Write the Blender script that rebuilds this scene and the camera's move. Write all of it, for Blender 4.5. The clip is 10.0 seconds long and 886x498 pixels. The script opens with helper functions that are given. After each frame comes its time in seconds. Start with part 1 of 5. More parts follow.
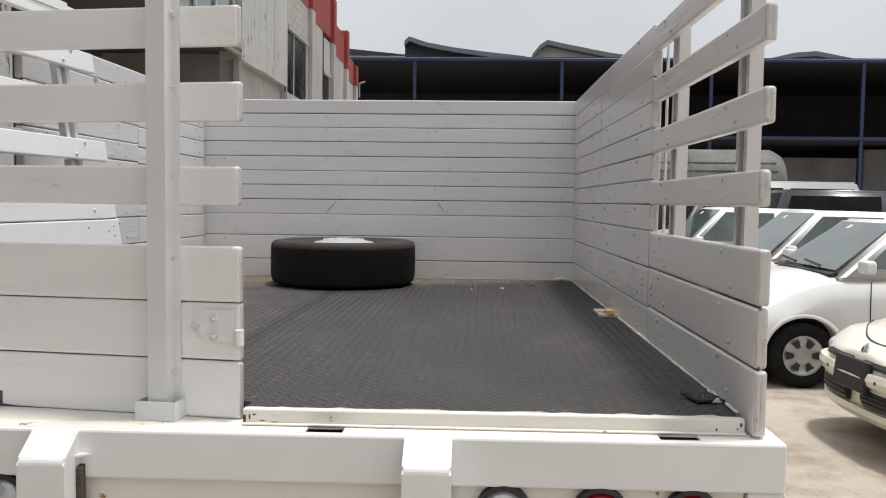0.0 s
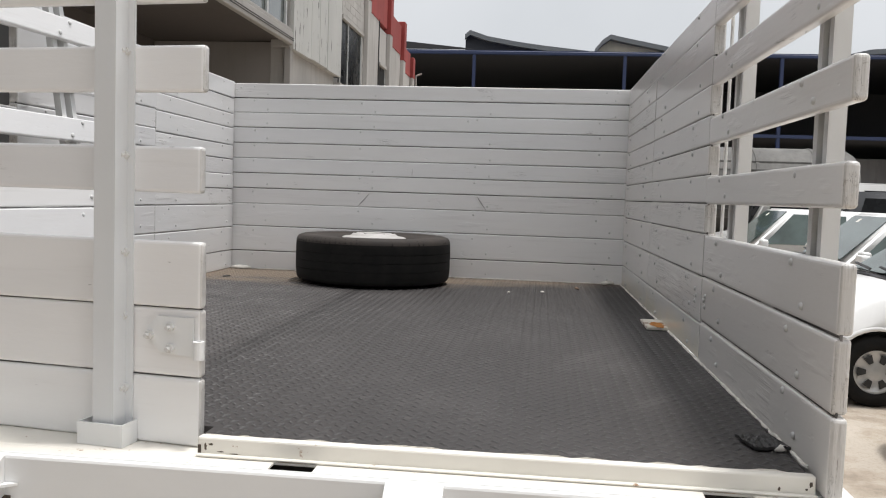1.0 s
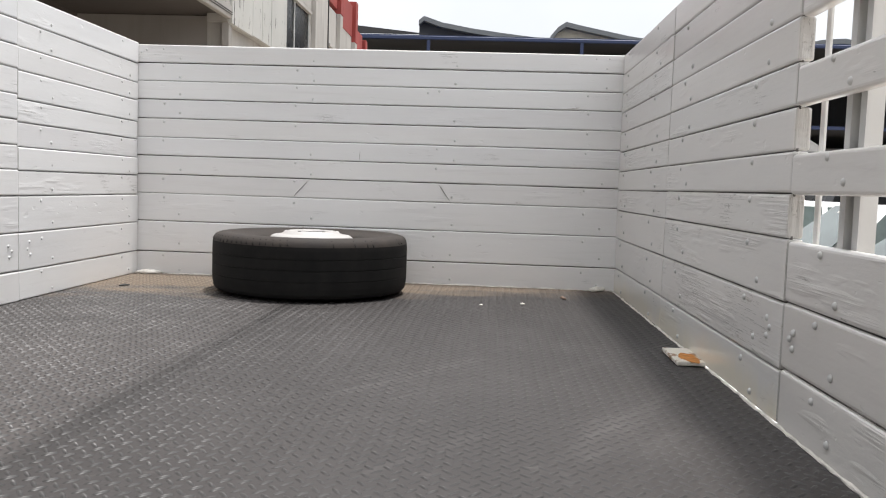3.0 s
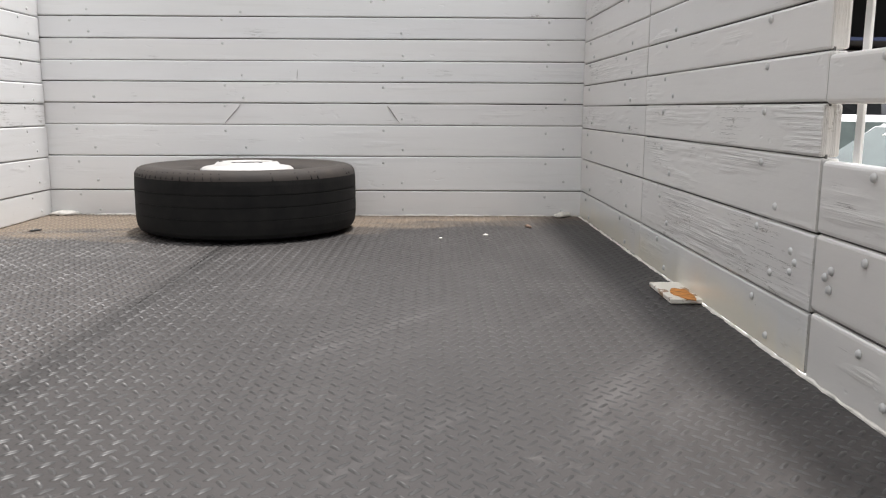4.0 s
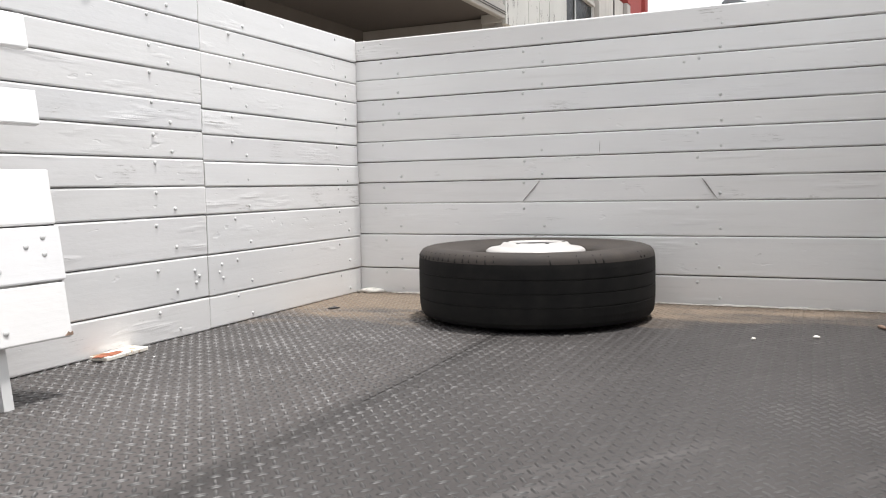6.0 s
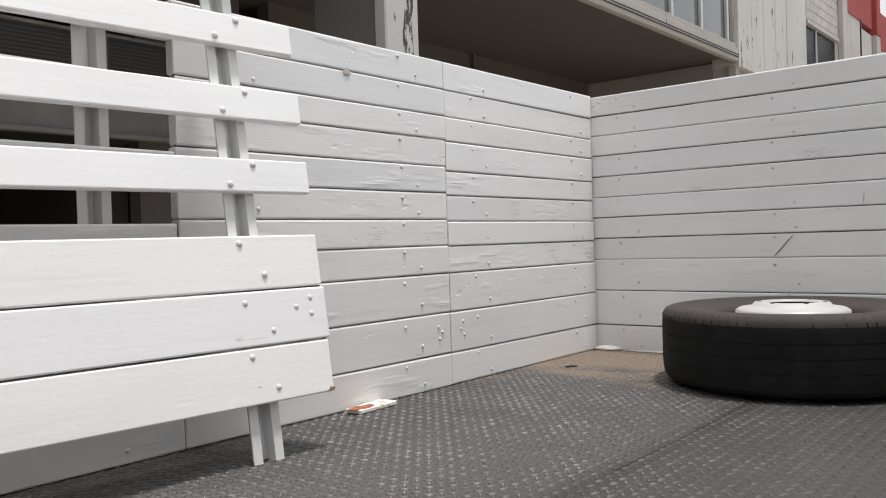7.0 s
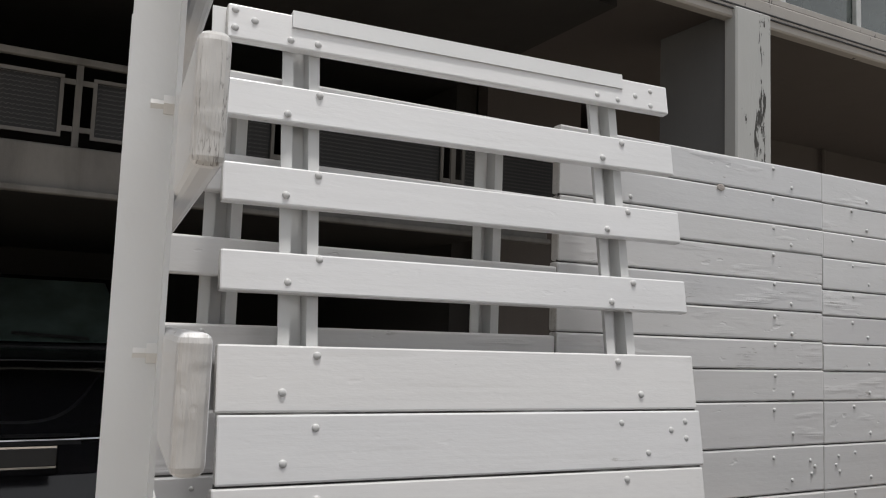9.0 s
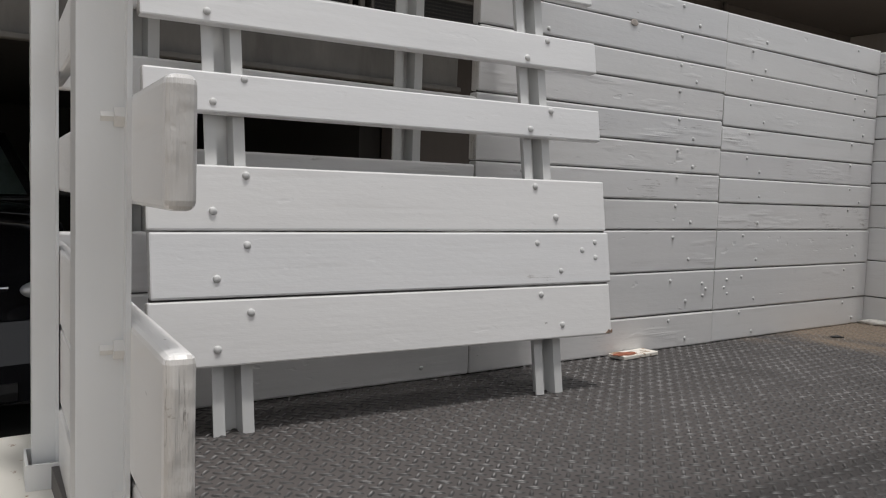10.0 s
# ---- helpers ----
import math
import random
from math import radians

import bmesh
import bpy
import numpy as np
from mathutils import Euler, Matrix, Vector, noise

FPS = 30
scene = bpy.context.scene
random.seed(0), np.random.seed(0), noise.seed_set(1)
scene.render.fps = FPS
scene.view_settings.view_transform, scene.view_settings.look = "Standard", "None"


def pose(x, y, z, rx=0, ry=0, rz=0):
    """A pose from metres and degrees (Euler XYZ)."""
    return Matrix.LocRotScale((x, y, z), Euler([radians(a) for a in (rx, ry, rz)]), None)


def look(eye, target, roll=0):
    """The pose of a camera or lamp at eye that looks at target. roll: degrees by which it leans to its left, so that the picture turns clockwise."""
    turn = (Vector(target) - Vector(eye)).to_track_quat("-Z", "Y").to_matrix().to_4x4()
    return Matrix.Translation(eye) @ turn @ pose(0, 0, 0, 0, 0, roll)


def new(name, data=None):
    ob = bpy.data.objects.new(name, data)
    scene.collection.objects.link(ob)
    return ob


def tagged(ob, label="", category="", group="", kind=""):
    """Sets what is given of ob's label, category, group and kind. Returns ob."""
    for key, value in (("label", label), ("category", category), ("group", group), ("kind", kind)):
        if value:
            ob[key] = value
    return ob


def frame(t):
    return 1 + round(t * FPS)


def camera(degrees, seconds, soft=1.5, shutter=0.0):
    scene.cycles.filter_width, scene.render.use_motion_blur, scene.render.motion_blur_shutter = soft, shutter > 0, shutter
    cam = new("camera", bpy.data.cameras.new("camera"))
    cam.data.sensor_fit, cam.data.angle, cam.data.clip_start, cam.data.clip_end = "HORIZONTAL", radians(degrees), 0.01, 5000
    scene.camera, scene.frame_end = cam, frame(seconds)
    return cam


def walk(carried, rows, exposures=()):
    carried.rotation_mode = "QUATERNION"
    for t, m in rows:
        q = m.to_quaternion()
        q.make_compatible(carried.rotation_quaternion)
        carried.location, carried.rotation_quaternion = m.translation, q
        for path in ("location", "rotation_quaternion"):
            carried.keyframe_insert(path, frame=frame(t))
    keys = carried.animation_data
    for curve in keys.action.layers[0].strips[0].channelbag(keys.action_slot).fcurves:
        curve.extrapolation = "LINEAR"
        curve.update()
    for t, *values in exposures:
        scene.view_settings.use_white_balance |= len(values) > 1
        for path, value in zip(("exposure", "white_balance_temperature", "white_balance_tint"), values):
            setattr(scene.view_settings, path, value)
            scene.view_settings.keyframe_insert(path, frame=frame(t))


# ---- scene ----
cam = camera(56.7, 10.0, soft=1.1)
PATH = [
    (0, (0.581, -1.674, 0.474), (0.49, 0.32, 0.36), 0.7),
    (0.5, (0.629, -1.507, 0.469), (0.5, 0.487, 0.385), 0.6),
    (1, (0.673, -1.326, 0.471), (0.443, 0.656, 0.342), 1.9),
    (1.5, (0.617, -1.139, 0.471), (0.468, 0.852, 0.352), 2.7),
    (2, (0.529, -0.949, 0.481), (0.497, 1.047, 0.36), 1.8),
    (2.5, (0.555, -0.728, 0.464), (0.458, 1.264, 0.318), 0.9),
    (2.7, (0.584, -0.621, 0.464), (0.441, 1.368, 0.322), 1.8),
    (3.8, (0.505, -0.222, 0.470), (0.536, 1.759, 0.192), 1.4),
    (4, (0.516, -0.164, 0.461), (0.536, 1.807, 0.125), 0.3),
    (4.5, (0.61, 0.037, 0.41), (0.387, 1.978, -0.017), -0.7),
    (5, (0.695, 0.189, 0.403), (0.339, 2.122, 0.034), -0.4),
    (5.2, (0.698, 0.218, 0.412), (0.250, 2.133, 0.051), -0.7),
    (6.3, (0.697, 0.234, 0.476), (-0.259, 1.988, 0.387), -0.8),
    (6.5, (0.697, 0.228, 0.482), (-0.344, 1.934, 0.409), -0.7),
    (7, (0.635, 0.216, 0.490), (-0.642, 1.754, 0.472), -1.8),
    (7.5, (0.571, 0.182, 0.500), (-0.939, 1.494, 0.533), -1.0),
    (8, (0.569, 0.13, 0.544), (-1.092, 1.232, 0.704), 2.5),
    (8.5, (0.54, 0.096, 0.566), (-1.186, 1.084, 0.777), 2.9),
    (9, (0.55, 0.086, 0.556), (-1.195, 1.043, 0.754), 2.1),
    (9.5, (0.557, 0.075, 0.507), (-1.162, 1.096, 0.503), 1.1),
    (10, (0.564, 0.026, 0.477), (-1.056, 1.192, 0.341), 1.8),
]
walk(cam, [(t, look(eye, target, roll)) for t, eye, target, roll in PATH],
     exposures=[(0, 0.29), (1.0, 0.38), (1.5, 0.50), (2.0, 0.58), (2.6, 0.78), (4.0, 1.06), (5.0, 1.33), (5.2, 1.34), (6.3, 0.86), (7, 0.55), (7.6, 0.26), (8.0, 0.06), (8.5, -0.09), (9.0, -0.03), (9.5, -0.05), (10.0, -0.18)])

# ---------------------------------------------------------------- light
SUN_ELEV, SUN_AZ = radians(80), radians(75)      # high and hazy, from the right
world = bpy.data.worlds.new("overcast")
scene.world = world
world.use_nodes = True
wn = world.node_tree
wn.nodes.clear()
w_out = wn.nodes.new("ShaderNodeOutputWorld")
w_bg = wn.nodes.new("ShaderNodeBackground")
w_sky = wn.nodes.new("ShaderNodeTexSky")
w_sky.sky_type, w_sky.sun_disc = "NISHITA", False
w_sky.sun_elevation, w_sky.sun_rotation = SUN_ELEV, SUN_AZ
w_sky.dust_density, w_sky.air_density = 5.0, 1.0
w_hsv = wn.nodes.new("ShaderNodeHueSaturation")
w_hsv.inputs["Saturation"].default_value = 0.25
w_cloud = wn.nodes.new("ShaderNodeTexNoise")
w_cloud.inputs["Scale"].default_value, w_cloud.inputs["Detail"].default_value = 2.2, 5.0
w_ramp = wn.nodes.new("ShaderNodeValToRGB")
w_ramp.color_ramp.elements[0].position, w_ramp.color_ramp.elements[0].color = 0.3, (5.75, 5.85, 6.08, 1)
w_ramp.color_ramp.elements[1].position, w_ramp.color_ramp.elements[1].color = 0.7, (7.05, 7.05, 7.25, 1)
w_mix = wn.nodes.new("ShaderNodeMix")
w_mix.data_type = "RGBA"
w_mix.inputs[0].default_value = 0.8
wn.links.new(w_sky.outputs[0], w_hsv.inputs["Color"])
wn.links.new(w_cloud.outputs[0], w_ramp.inputs[0])
wn.links.new(w_hsv.outputs[0], w_mix.inputs[6])
wn.links.new(w_ramp.outputs[0], w_mix.inputs[7])
# an overcast sky is dimmer towards the horizon
w_co = wn.nodes.new("ShaderNodeTexCoord")
w_sep = wn.nodes.new("ShaderNodeSeparateXYZ")
w_grad = wn.nodes.new("ShaderNodeValToRGB")
w_grad.color_ramp.elements[0].position, w_grad.color_ramp.elements[0].color = 0.0, (0.74, 0.765, 0.775, 1)
w_grad.color_ramp.elements[1].position, w_grad.color_ramp.elements[1].color = 0.75, (1.12, 1.12, 1.12, 1)
w_mul = wn.nodes.new("ShaderNodeMix")
w_mul.data_type, w_mul.blend_type = "RGBA", "MULTIPLY"
w_mul.inputs[0].default_value = 1.0
wn.links.new(w_co.outputs["Generated"], w_sep.inputs[0])
wn.links.new(w_sep.outputs[2], w_grad.inputs[0])
wn.links.new(w_mix.outputs[2], w_mul.inputs[6])
wn.links.new(w_grad.outputs[0], w_mul.inputs[7])
wn.links.new(w_mul.outputs[2], w_bg.inputs[0])
w_bg.inputs[1].default_value = 0.112
wn.links.new(w_bg.outputs[0], w_out.inputs[0])

sun_data = bpy.data.lights.new("sun", "SUN")
sun_data.energy, sun_data.angle, sun_data.color = 2.4, radians(6), (1.0, 0.975, 0.955)
sun = new("sun", sun_data)
sun_dir = Vector((math.sin(SUN_AZ) * math.cos(SUN_ELEV), math.cos(SUN_AZ) * math.cos(SUN_ELEV), math.sin(SUN_ELEV)))
sun.matrix_world = look(sun_dir * 30, (0, 0, 0))


# ---------------------------------------------------------------- materials
class Nodes:
    """A small builder for procedural materials."""

    def __init__(self, name, rough=0.6, metal=0.0):
        self.m = bpy.data.materials.new(name)
        self.m.use_nodes = True
        self.t = self.m.node_tree
        self.b = self.t.nodes["Principled BSDF"]
        self.b.inputs["Roughness"].default_value = rough
        self.b.inputs["Metallic"].default_value = metal
        self.co = self.t.nodes.new("ShaderNodeTexCoord")
        self.info = self.t.nodes.new("ShaderNodeObjectInfo")

    def n(self, kind):
        return self.t.nodes.new(kind)

    def link(self, a, b):
        self.t.links.new(a, b)

    def coords(self, scale=(1, 1, 1), world=False, shift=True, turn=0.0):
        mp = self.n("ShaderNodeMapping")
        mp.inputs["Scale"].default_value = scale
        if world:
            geo = self.n("ShaderNodeNewGeometry")
            rot = self.n("ShaderNodeMapping")
            rot.inputs["Rotation"].default_value = (0, 0, radians(turn))
            self.link(geo.outputs["Position"], rot.inputs["Vector"])
            self.link(rot.outputs[0], mp.inputs["Vector"])
        else:
            self.link(self.co.outputs["Object"], mp.inputs["Vector"])
        if shift and not world:
            mul = self.n("ShaderNodeMath")
            mul.operation = "MULTIPLY"
            mul.inputs[1].default_value = 37.0
            self.link(self.info.outputs["Random"], mul.inputs[0])
            self.link(mul.outputs[0], mp.inputs["Location"])
        return mp.outputs[0]

    def noise(self, vec, scale, detail=4.0, rough=0.55):
        nz = self.n("ShaderNodeTexNoise")
        nz.inputs["Scale"].default_value = scale
        nz.inputs["Detail"].default_value = detail
        nz.inputs["Roughness"].default_value = rough
        self.link(vec, nz.inputs["Vector"])
        return nz.outputs[0]

    def ramp(self, fac, stops):
        rp = self.n("ShaderNodeValToRGB")
        els = rp.color_ramp.elements
        while len(els) < len(stops):
            els.new(0.5)
        for e, (p, c) in zip(els, stops):
            e.position, e.color = p, (*c, 1) if len(c) == 3 else c
        self.link(fac, rp.inputs[0])
        return rp.outputs[0]

    def mix(self, fac, a, b, blend="MIX"):
        mx = self.n("ShaderNodeMix")
        mx.data_type, mx.blend_type = "RGBA", blend
        for sock, v in ((mx.inputs[0], fac), (mx.inputs[6], a), (mx.inputs[7], b)):
            if isinstance(v, (int, float)):
                sock.default_value = v
            elif isinstance(v, tuple):
                sock.default_value = (*v, 1)
            else:
                self.link(v, sock)
        return mx.outputs[2]

    def color(self, c):
        if isinstance(c, tuple):
            self.b.inputs["Base Color"].default_value = (*c, 1)
        else:
            self.link(c, self.b.inputs["Base Color"])
        return self

    def roughness(self, fac, lo, hi):
        mr = self.n("ShaderNodeMapRange")
        mr.inputs["To Min"].default_value, mr.inputs["To Max"].default_value = lo, hi
        self.link(fac, mr.inputs["Value"])
        self.link(mr.outputs[0], self.b.inputs["Roughness"])
        return self

    def bump(self, *pairs):
        """Pairs of (height socket, strength in metres)."""
        prev = None
        for h, d in pairs:
            bp = self.n("ShaderNodeBump")
            bp.inputs["Distance"].default_value = d
            bp.inputs["Strength"].default_value = 1.0
            self.link(h, bp.inputs["Height"])
            if prev is not None:
                self.link(prev, bp.inputs["Normal"])
            prev = bp.outputs[0]
        self.link(prev, self.b.inputs["Normal"])
        return self


def painted_wood(name, tone, wear=0.0, end=False, glow_smear=False, flake=0.005):
    """Brushed white gloss paint over planks: smooth in most places, cracked and raised along the grain in others."""
    k = Nodes(name)
    grain = k.noise(k.coords((60, 120, 5) if end else (2.5, 45, 45)), 1.0, 5, 0.55)
    broad = k.noise(k.coords((1.3, 4, 7)), 1.0, 4)
    fine = k.noise(k.coords((40, 110, 110)), 1.0, 3)
    patch = k.ramp(k.noise(k.coords((2.2, 9, 11)), 1.0, 3), [(0.62 - wear, (0, 0, 0)), (0.78 - wear, (1, 1, 1))])
    ridge = k.noise(k.coords((60, 150, 7) if end else (3.2, 60, 150)), 1.0, 5, 0.55)
    raised = k.mix(1.0, patch, ridge, "MULTIPLY")
    base = k.ramp(broad, [(0.25, tuple(c * 0.93 for c in tone)), (0.6, tone), (0.85, tuple(min(c * 1.04, 0.87) for c in tone))])
    streak = k.ramp(grain, [(0.26, (0.90, 0.895, 0.885)), (0.42, (1, 1, 1))])
    col = k.mix(0.6, base, streak, "MULTIPLY")
    tint = k.ramp(k.info.outputs["Random"], [(0.0, (0.94, 0.94, 0.945)), (0.5, (1, 1, 0.995)), (1.0, (0.965, 0.955, 0.945))])
    col = k.mix(1.0, col, tint, "MULTIPLY")
    line = k.noise(k.coords((12, 95, 9) if end else (1.8, 12, 95)), 1.0, 5, 0.6)
    crack = k.ramp(line, [(0.488, (0, 0, 0)), (0.497, (0.85, 0.85, 0.85)), (0.503, (0.85, 0.85, 0.85)), (0.512, (0, 0, 0))])
    where = k.ramp(k.noise(k.coords((3.5, 7, 9)), 1.0, 4), [(0.64 - 0.7 * wear, (0, 0, 0)), (0.71 - 0.7 * wear, (1, 1, 1))])
    col = k.mix(k.mix(1.0, crack, where, "MULTIPLY"), col, (0.22, 0.205, 0.19))
    rag = k.noise(k.coords((14, 40, 60)), 1.0, 8, 0.72)
    chip = k.mix(1.0, k.ramp(rag, [(0.60, (0, 0, 0)), (0.63, (1, 1, 1))]), where, "MULTIPLY")
    col = k.mix(chip, col, (0.40, 0.375, 0.345))
    if glow_smear:
        # yellowed dirt along the foot of the boards, its warm glow painted in
        sep = k.n("ShaderNodeSeparateXYZ")
        k.link(k.co.outputs["Object"], sep.inputs[0])
        up = k.n("ShaderNodeMapRange")
        up.inputs["From Min"].default_value, up.inputs["From Max"].default_value = 0.12, 0.0
        k.link(sep.outputs[2], up.inputs["Value"])
        mul = k.n("ShaderNodeMath")
        mul.operation = "MULTIPLY"
        k.link(up.outputs[0], mul.inputs[0])
        k.link(k.noise(k.coords((6, 6, 1.5)), 1.0, 5), mul.inputs[1])
        col = k.mix(k.ramp(mul.outputs[0], [(0.12, (0, 0, 0)), (0.38, (0.9, 0.9, 0.9))]), col, (0.89, 0.83, 0.70))
    nick = k.noise(k.coords((22, 60, 80)), 1.0, 3)
    col = k.mix(k.ramp(nick, [(0.755, (0, 0, 0)), (0.78, (0.7, 0.7, 0.7))]), col, (0.30, 0.28, 0.26))
    k.color(col)
    k.roughness(broad, 0.25, 0.42)
    k.b.inputs["Coat Weight"].default_value, k.b.inputs["Coat Roughness"].default_value = 0.6, 0.19
    dents = k.ramp(k.noise(k.coords((16, 30, 34)), 1.0, 2), [(0.24, (0, 0, 0)), (0.31, (1, 1, 1))])
    k.bump((grain, 0.0005), (fine, 0.0003), (raised, flake), (dents, 0.0008 if wear > -0.05 else 0.0002))
    return k.m


def painted_steel(name, tone, lo=0.3, hi=0.45, rust=0.0, bump=0.0012):
    k = Nodes(name)
    broad = k.noise(k.coords((4, 4, 4)), 1.0, 5)
    fine = k.noise(k.coords((60, 60, 60)), 1.0, 3)
    spots = k.noise(k.coords((22, 22, 22)), 1.0, 7, 0.65)
    col = k.ramp(broad, [(0.3, tuple(c * 0.94 for c in tone)), (0.7, tone)])
    if rust:
        m = k.ramp(spots, [(0.74 - rust, (0, 0, 0)), (0.78 - rust, (1, 1, 1))])
        col = k.mix(m, col, (0.30, 0.17, 0.08))
    k.color(col).roughness(broad, lo, hi).bump((broad, bump), (fine, 0.0003))
    return k.m


def plain(name, tone, rough, metal=0.0, vary=0.12, scale=20, bump=0.0005):
    k = Nodes(name, rough, metal)
    nz = k.noise(k.coords((scale,) * 3), 1.0, 5)
    k.color(k.ramp(nz, [(0.3, tuple(c * (1 - vary) for c in tone)), (0.7, tuple(c * (1 + vary * 0.5) for c in tone))]))
    k.roughness(nz, rough * 0.9, min(rough * 1.1, 1.0)).bump((nz, bump))
    return k.m


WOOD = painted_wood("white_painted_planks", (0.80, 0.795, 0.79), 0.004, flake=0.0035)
# foot boards lightened too, part of the glow at the wall's base
WOOD_FOOT = painted_wood("yellowed_glow_foot_planks", (0.84, 0.832, 0.82), 0.02, glow_smear=True)
# right wall planks lighter and warmer: light it lacks is put into the paint
WOOD_LIFTED = painted_wood("brightened_right_planks", (0.845, 0.822, 0.802), 0.035)
# gate tone raised above the walls: stronger light on it put into the paint
WOOD_GATE = painted_wood("smooth_lightened_gate_planks", (0.86, 0.855, 0.85), -0.07)
WOOD_WORN = painted_wood("worn_white_planks", (0.785, 0.775, 0.77), 0.068, flake=0.0035)
# tone raised with the other right wall planks, in place of light
WOOD_ROUGH = painted_wood("flaking_white_planks", (0.84, 0.82, 0.80), 0.13, flake=0.006)
WOOD_END = painted_wood("white_board_ends", (0.60, 0.585, 0.565), 0.22, end=True)
STEEL_W = painted_steel("white_painted_steel", (0.80, 0.80, 0.79))
# same white steel darkened: shade on the posts put into the colour
POST_W = painted_steel("shade_greyed_post_steel", (0.63, 0.63, 0.62), 0.35, 0.5)
# between white and grey-blue: part of the shade on its side is painted in
GATE_POST = painted_steel("half_shaded_post_steel", (0.70, 0.71, 0.715), 0.35, 0.5)
STEEL_DIRTY = painted_steel("stained_white_steel", (0.80, 0.77, 0.70), 0.35, 0.5, 0.10)
# near black, painted in for the shade inside pockets, bores and holes
BLACK_VOID = plain("slot_shade", (0.03, 0.027, 0.024), 0.9)


def deck_material():
    k = Nodes("worn_black_tread_plate")
    broad = k.noise(k.coords((1.1, 0.7, 1), world=True), 1.0, 5, 0.6)
    streak = k.noise(k.coords((1.0, 6.0, 1), world=True, turn=-56), 1.0, 7, 0.68)
    fine = k.noise(k.coords((120, 120, 120), world=True), 1.0, 3)
    dust = k.noise(k.coords((3.5, 8.0, 1), world=True, turn=-20), 1.0, 9, 0.75)
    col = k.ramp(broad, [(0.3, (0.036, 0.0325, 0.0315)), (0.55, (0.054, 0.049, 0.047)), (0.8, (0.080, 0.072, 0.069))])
    side = k.n("ShaderNodeSeparateXYZ")
    k.link(k.coords((1, 1, 1), world=True), side.inputs[0])
    other = k.n("ShaderNodeMapRange")
    other.inputs["From Min"].default_value, other.inputs["From Max"].default_value = -0.18, -0.21
    k.link(side.outputs[0], other.inputs["Value"])
    col = k.mix(other.outputs[0], col, k.mix(1.0, col, (1.45, 1.43, 1.41), "MULTIPLY"))
    sc = k.ramp(streak, [(0.56, (0, 0, 0)), (0.70, (0.20, 0.20, 0.20))])
    col = k.mix(sc, col, (0.24, 0.225, 0.22))
    ds = k.ramp(dust, [(0.60, (0, 0, 0)), (0.72, (0.42, 0.42, 0.42))])
    col = k.mix(ds, col, (0.23, 0.215, 0.205))
    col = k.mix(joint_band(k), col, (0.026, 0.024, 0.023))
    sl = silt(k)
    col = k.mix(sl, col, (0.222, 0.168, 0.124))
    k.b.inputs["Specular IOR Level"].default_value = 0.5
    k.link(k.ramp(sl, [(0.0, (0.30, 0.30, 0.30)), (0.8, (0.06, 0.06, 0.06))]), k.b.inputs["Specular IOR Level"])
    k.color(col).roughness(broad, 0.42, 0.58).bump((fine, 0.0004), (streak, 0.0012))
    return k.m


def joint_band(k):
    """A darker band along the joint of the two plates, as a mask."""
    sep = k.n("ShaderNodeSeparateXYZ")
    k.link(k.coords((1, 1, 1), world=True), sep.inputs[0])
    off = k.n("ShaderNodeMath")
    off.operation = "ADD"
    off.inputs[1].default_value = 0.193
    k.link(sep.outputs[0], off.inputs[0])
    dist = k.n("ShaderNodeMath")
    dist.operation = "ABSOLUTE"
    k.link(off.outputs[0], dist.inputs[0])
    band = k.n("ShaderNodeMapRange")
    band.inputs["From Min"].default_value, band.inputs["From Max"].default_value = 0.060, 0.010
    k.link(dist.outputs[0], band.inputs["Value"])
    spread = k.ramp(k.noise(k.coords((5, 2.2, 1), world=True), 1.0, 5, 0.6), [(0.32, (0.15, 0.15, 0.15)), (0.58, (0.75, 0.75, 0.75))])
    return k.mix(1.0, band.outputs[0], spread, "MULTIPLY")


def silt(k):
    """Dried silt along the front end of the deck, as a mask."""
    pos = k.coords((1, 1, 1), world=True)
    sep = k.n("ShaderNodeSeparateXYZ")
    k.link(pos, sep.inputs[0])
    skew = k.n("ShaderNodeMath")
    skew.operation = "MULTIPLY_ADD"
    skew.inputs[1].default_value = -0.26
    k.link(sep.outputs[0], skew.inputs[0])
    k.link(sep.outputs[1], skew.inputs[2])
    silt_y = k.n("ShaderNodeMapRange")
    silt_y.inputs["From Min"].default_value, silt_y.inputs["From Max"].default_value = 2.40, 3.40
    k.link(skew.outputs[0], silt_y.inputs["Value"])
    add = k.n("ShaderNodeMath")
    add.operation = "MULTIPLY"
    k.link(silt_y.outputs[0], add.inputs[0])
    k.link(k.noise(k.coords((2.4, 7, 1), world=True), 1.0, 5), add.inputs[1])
    return k.ramp(add.outputs[0], [(0.22, (0, 0, 0)), (0.40, (0.8, 0.8, 0.8))])


DECK = deck_material()


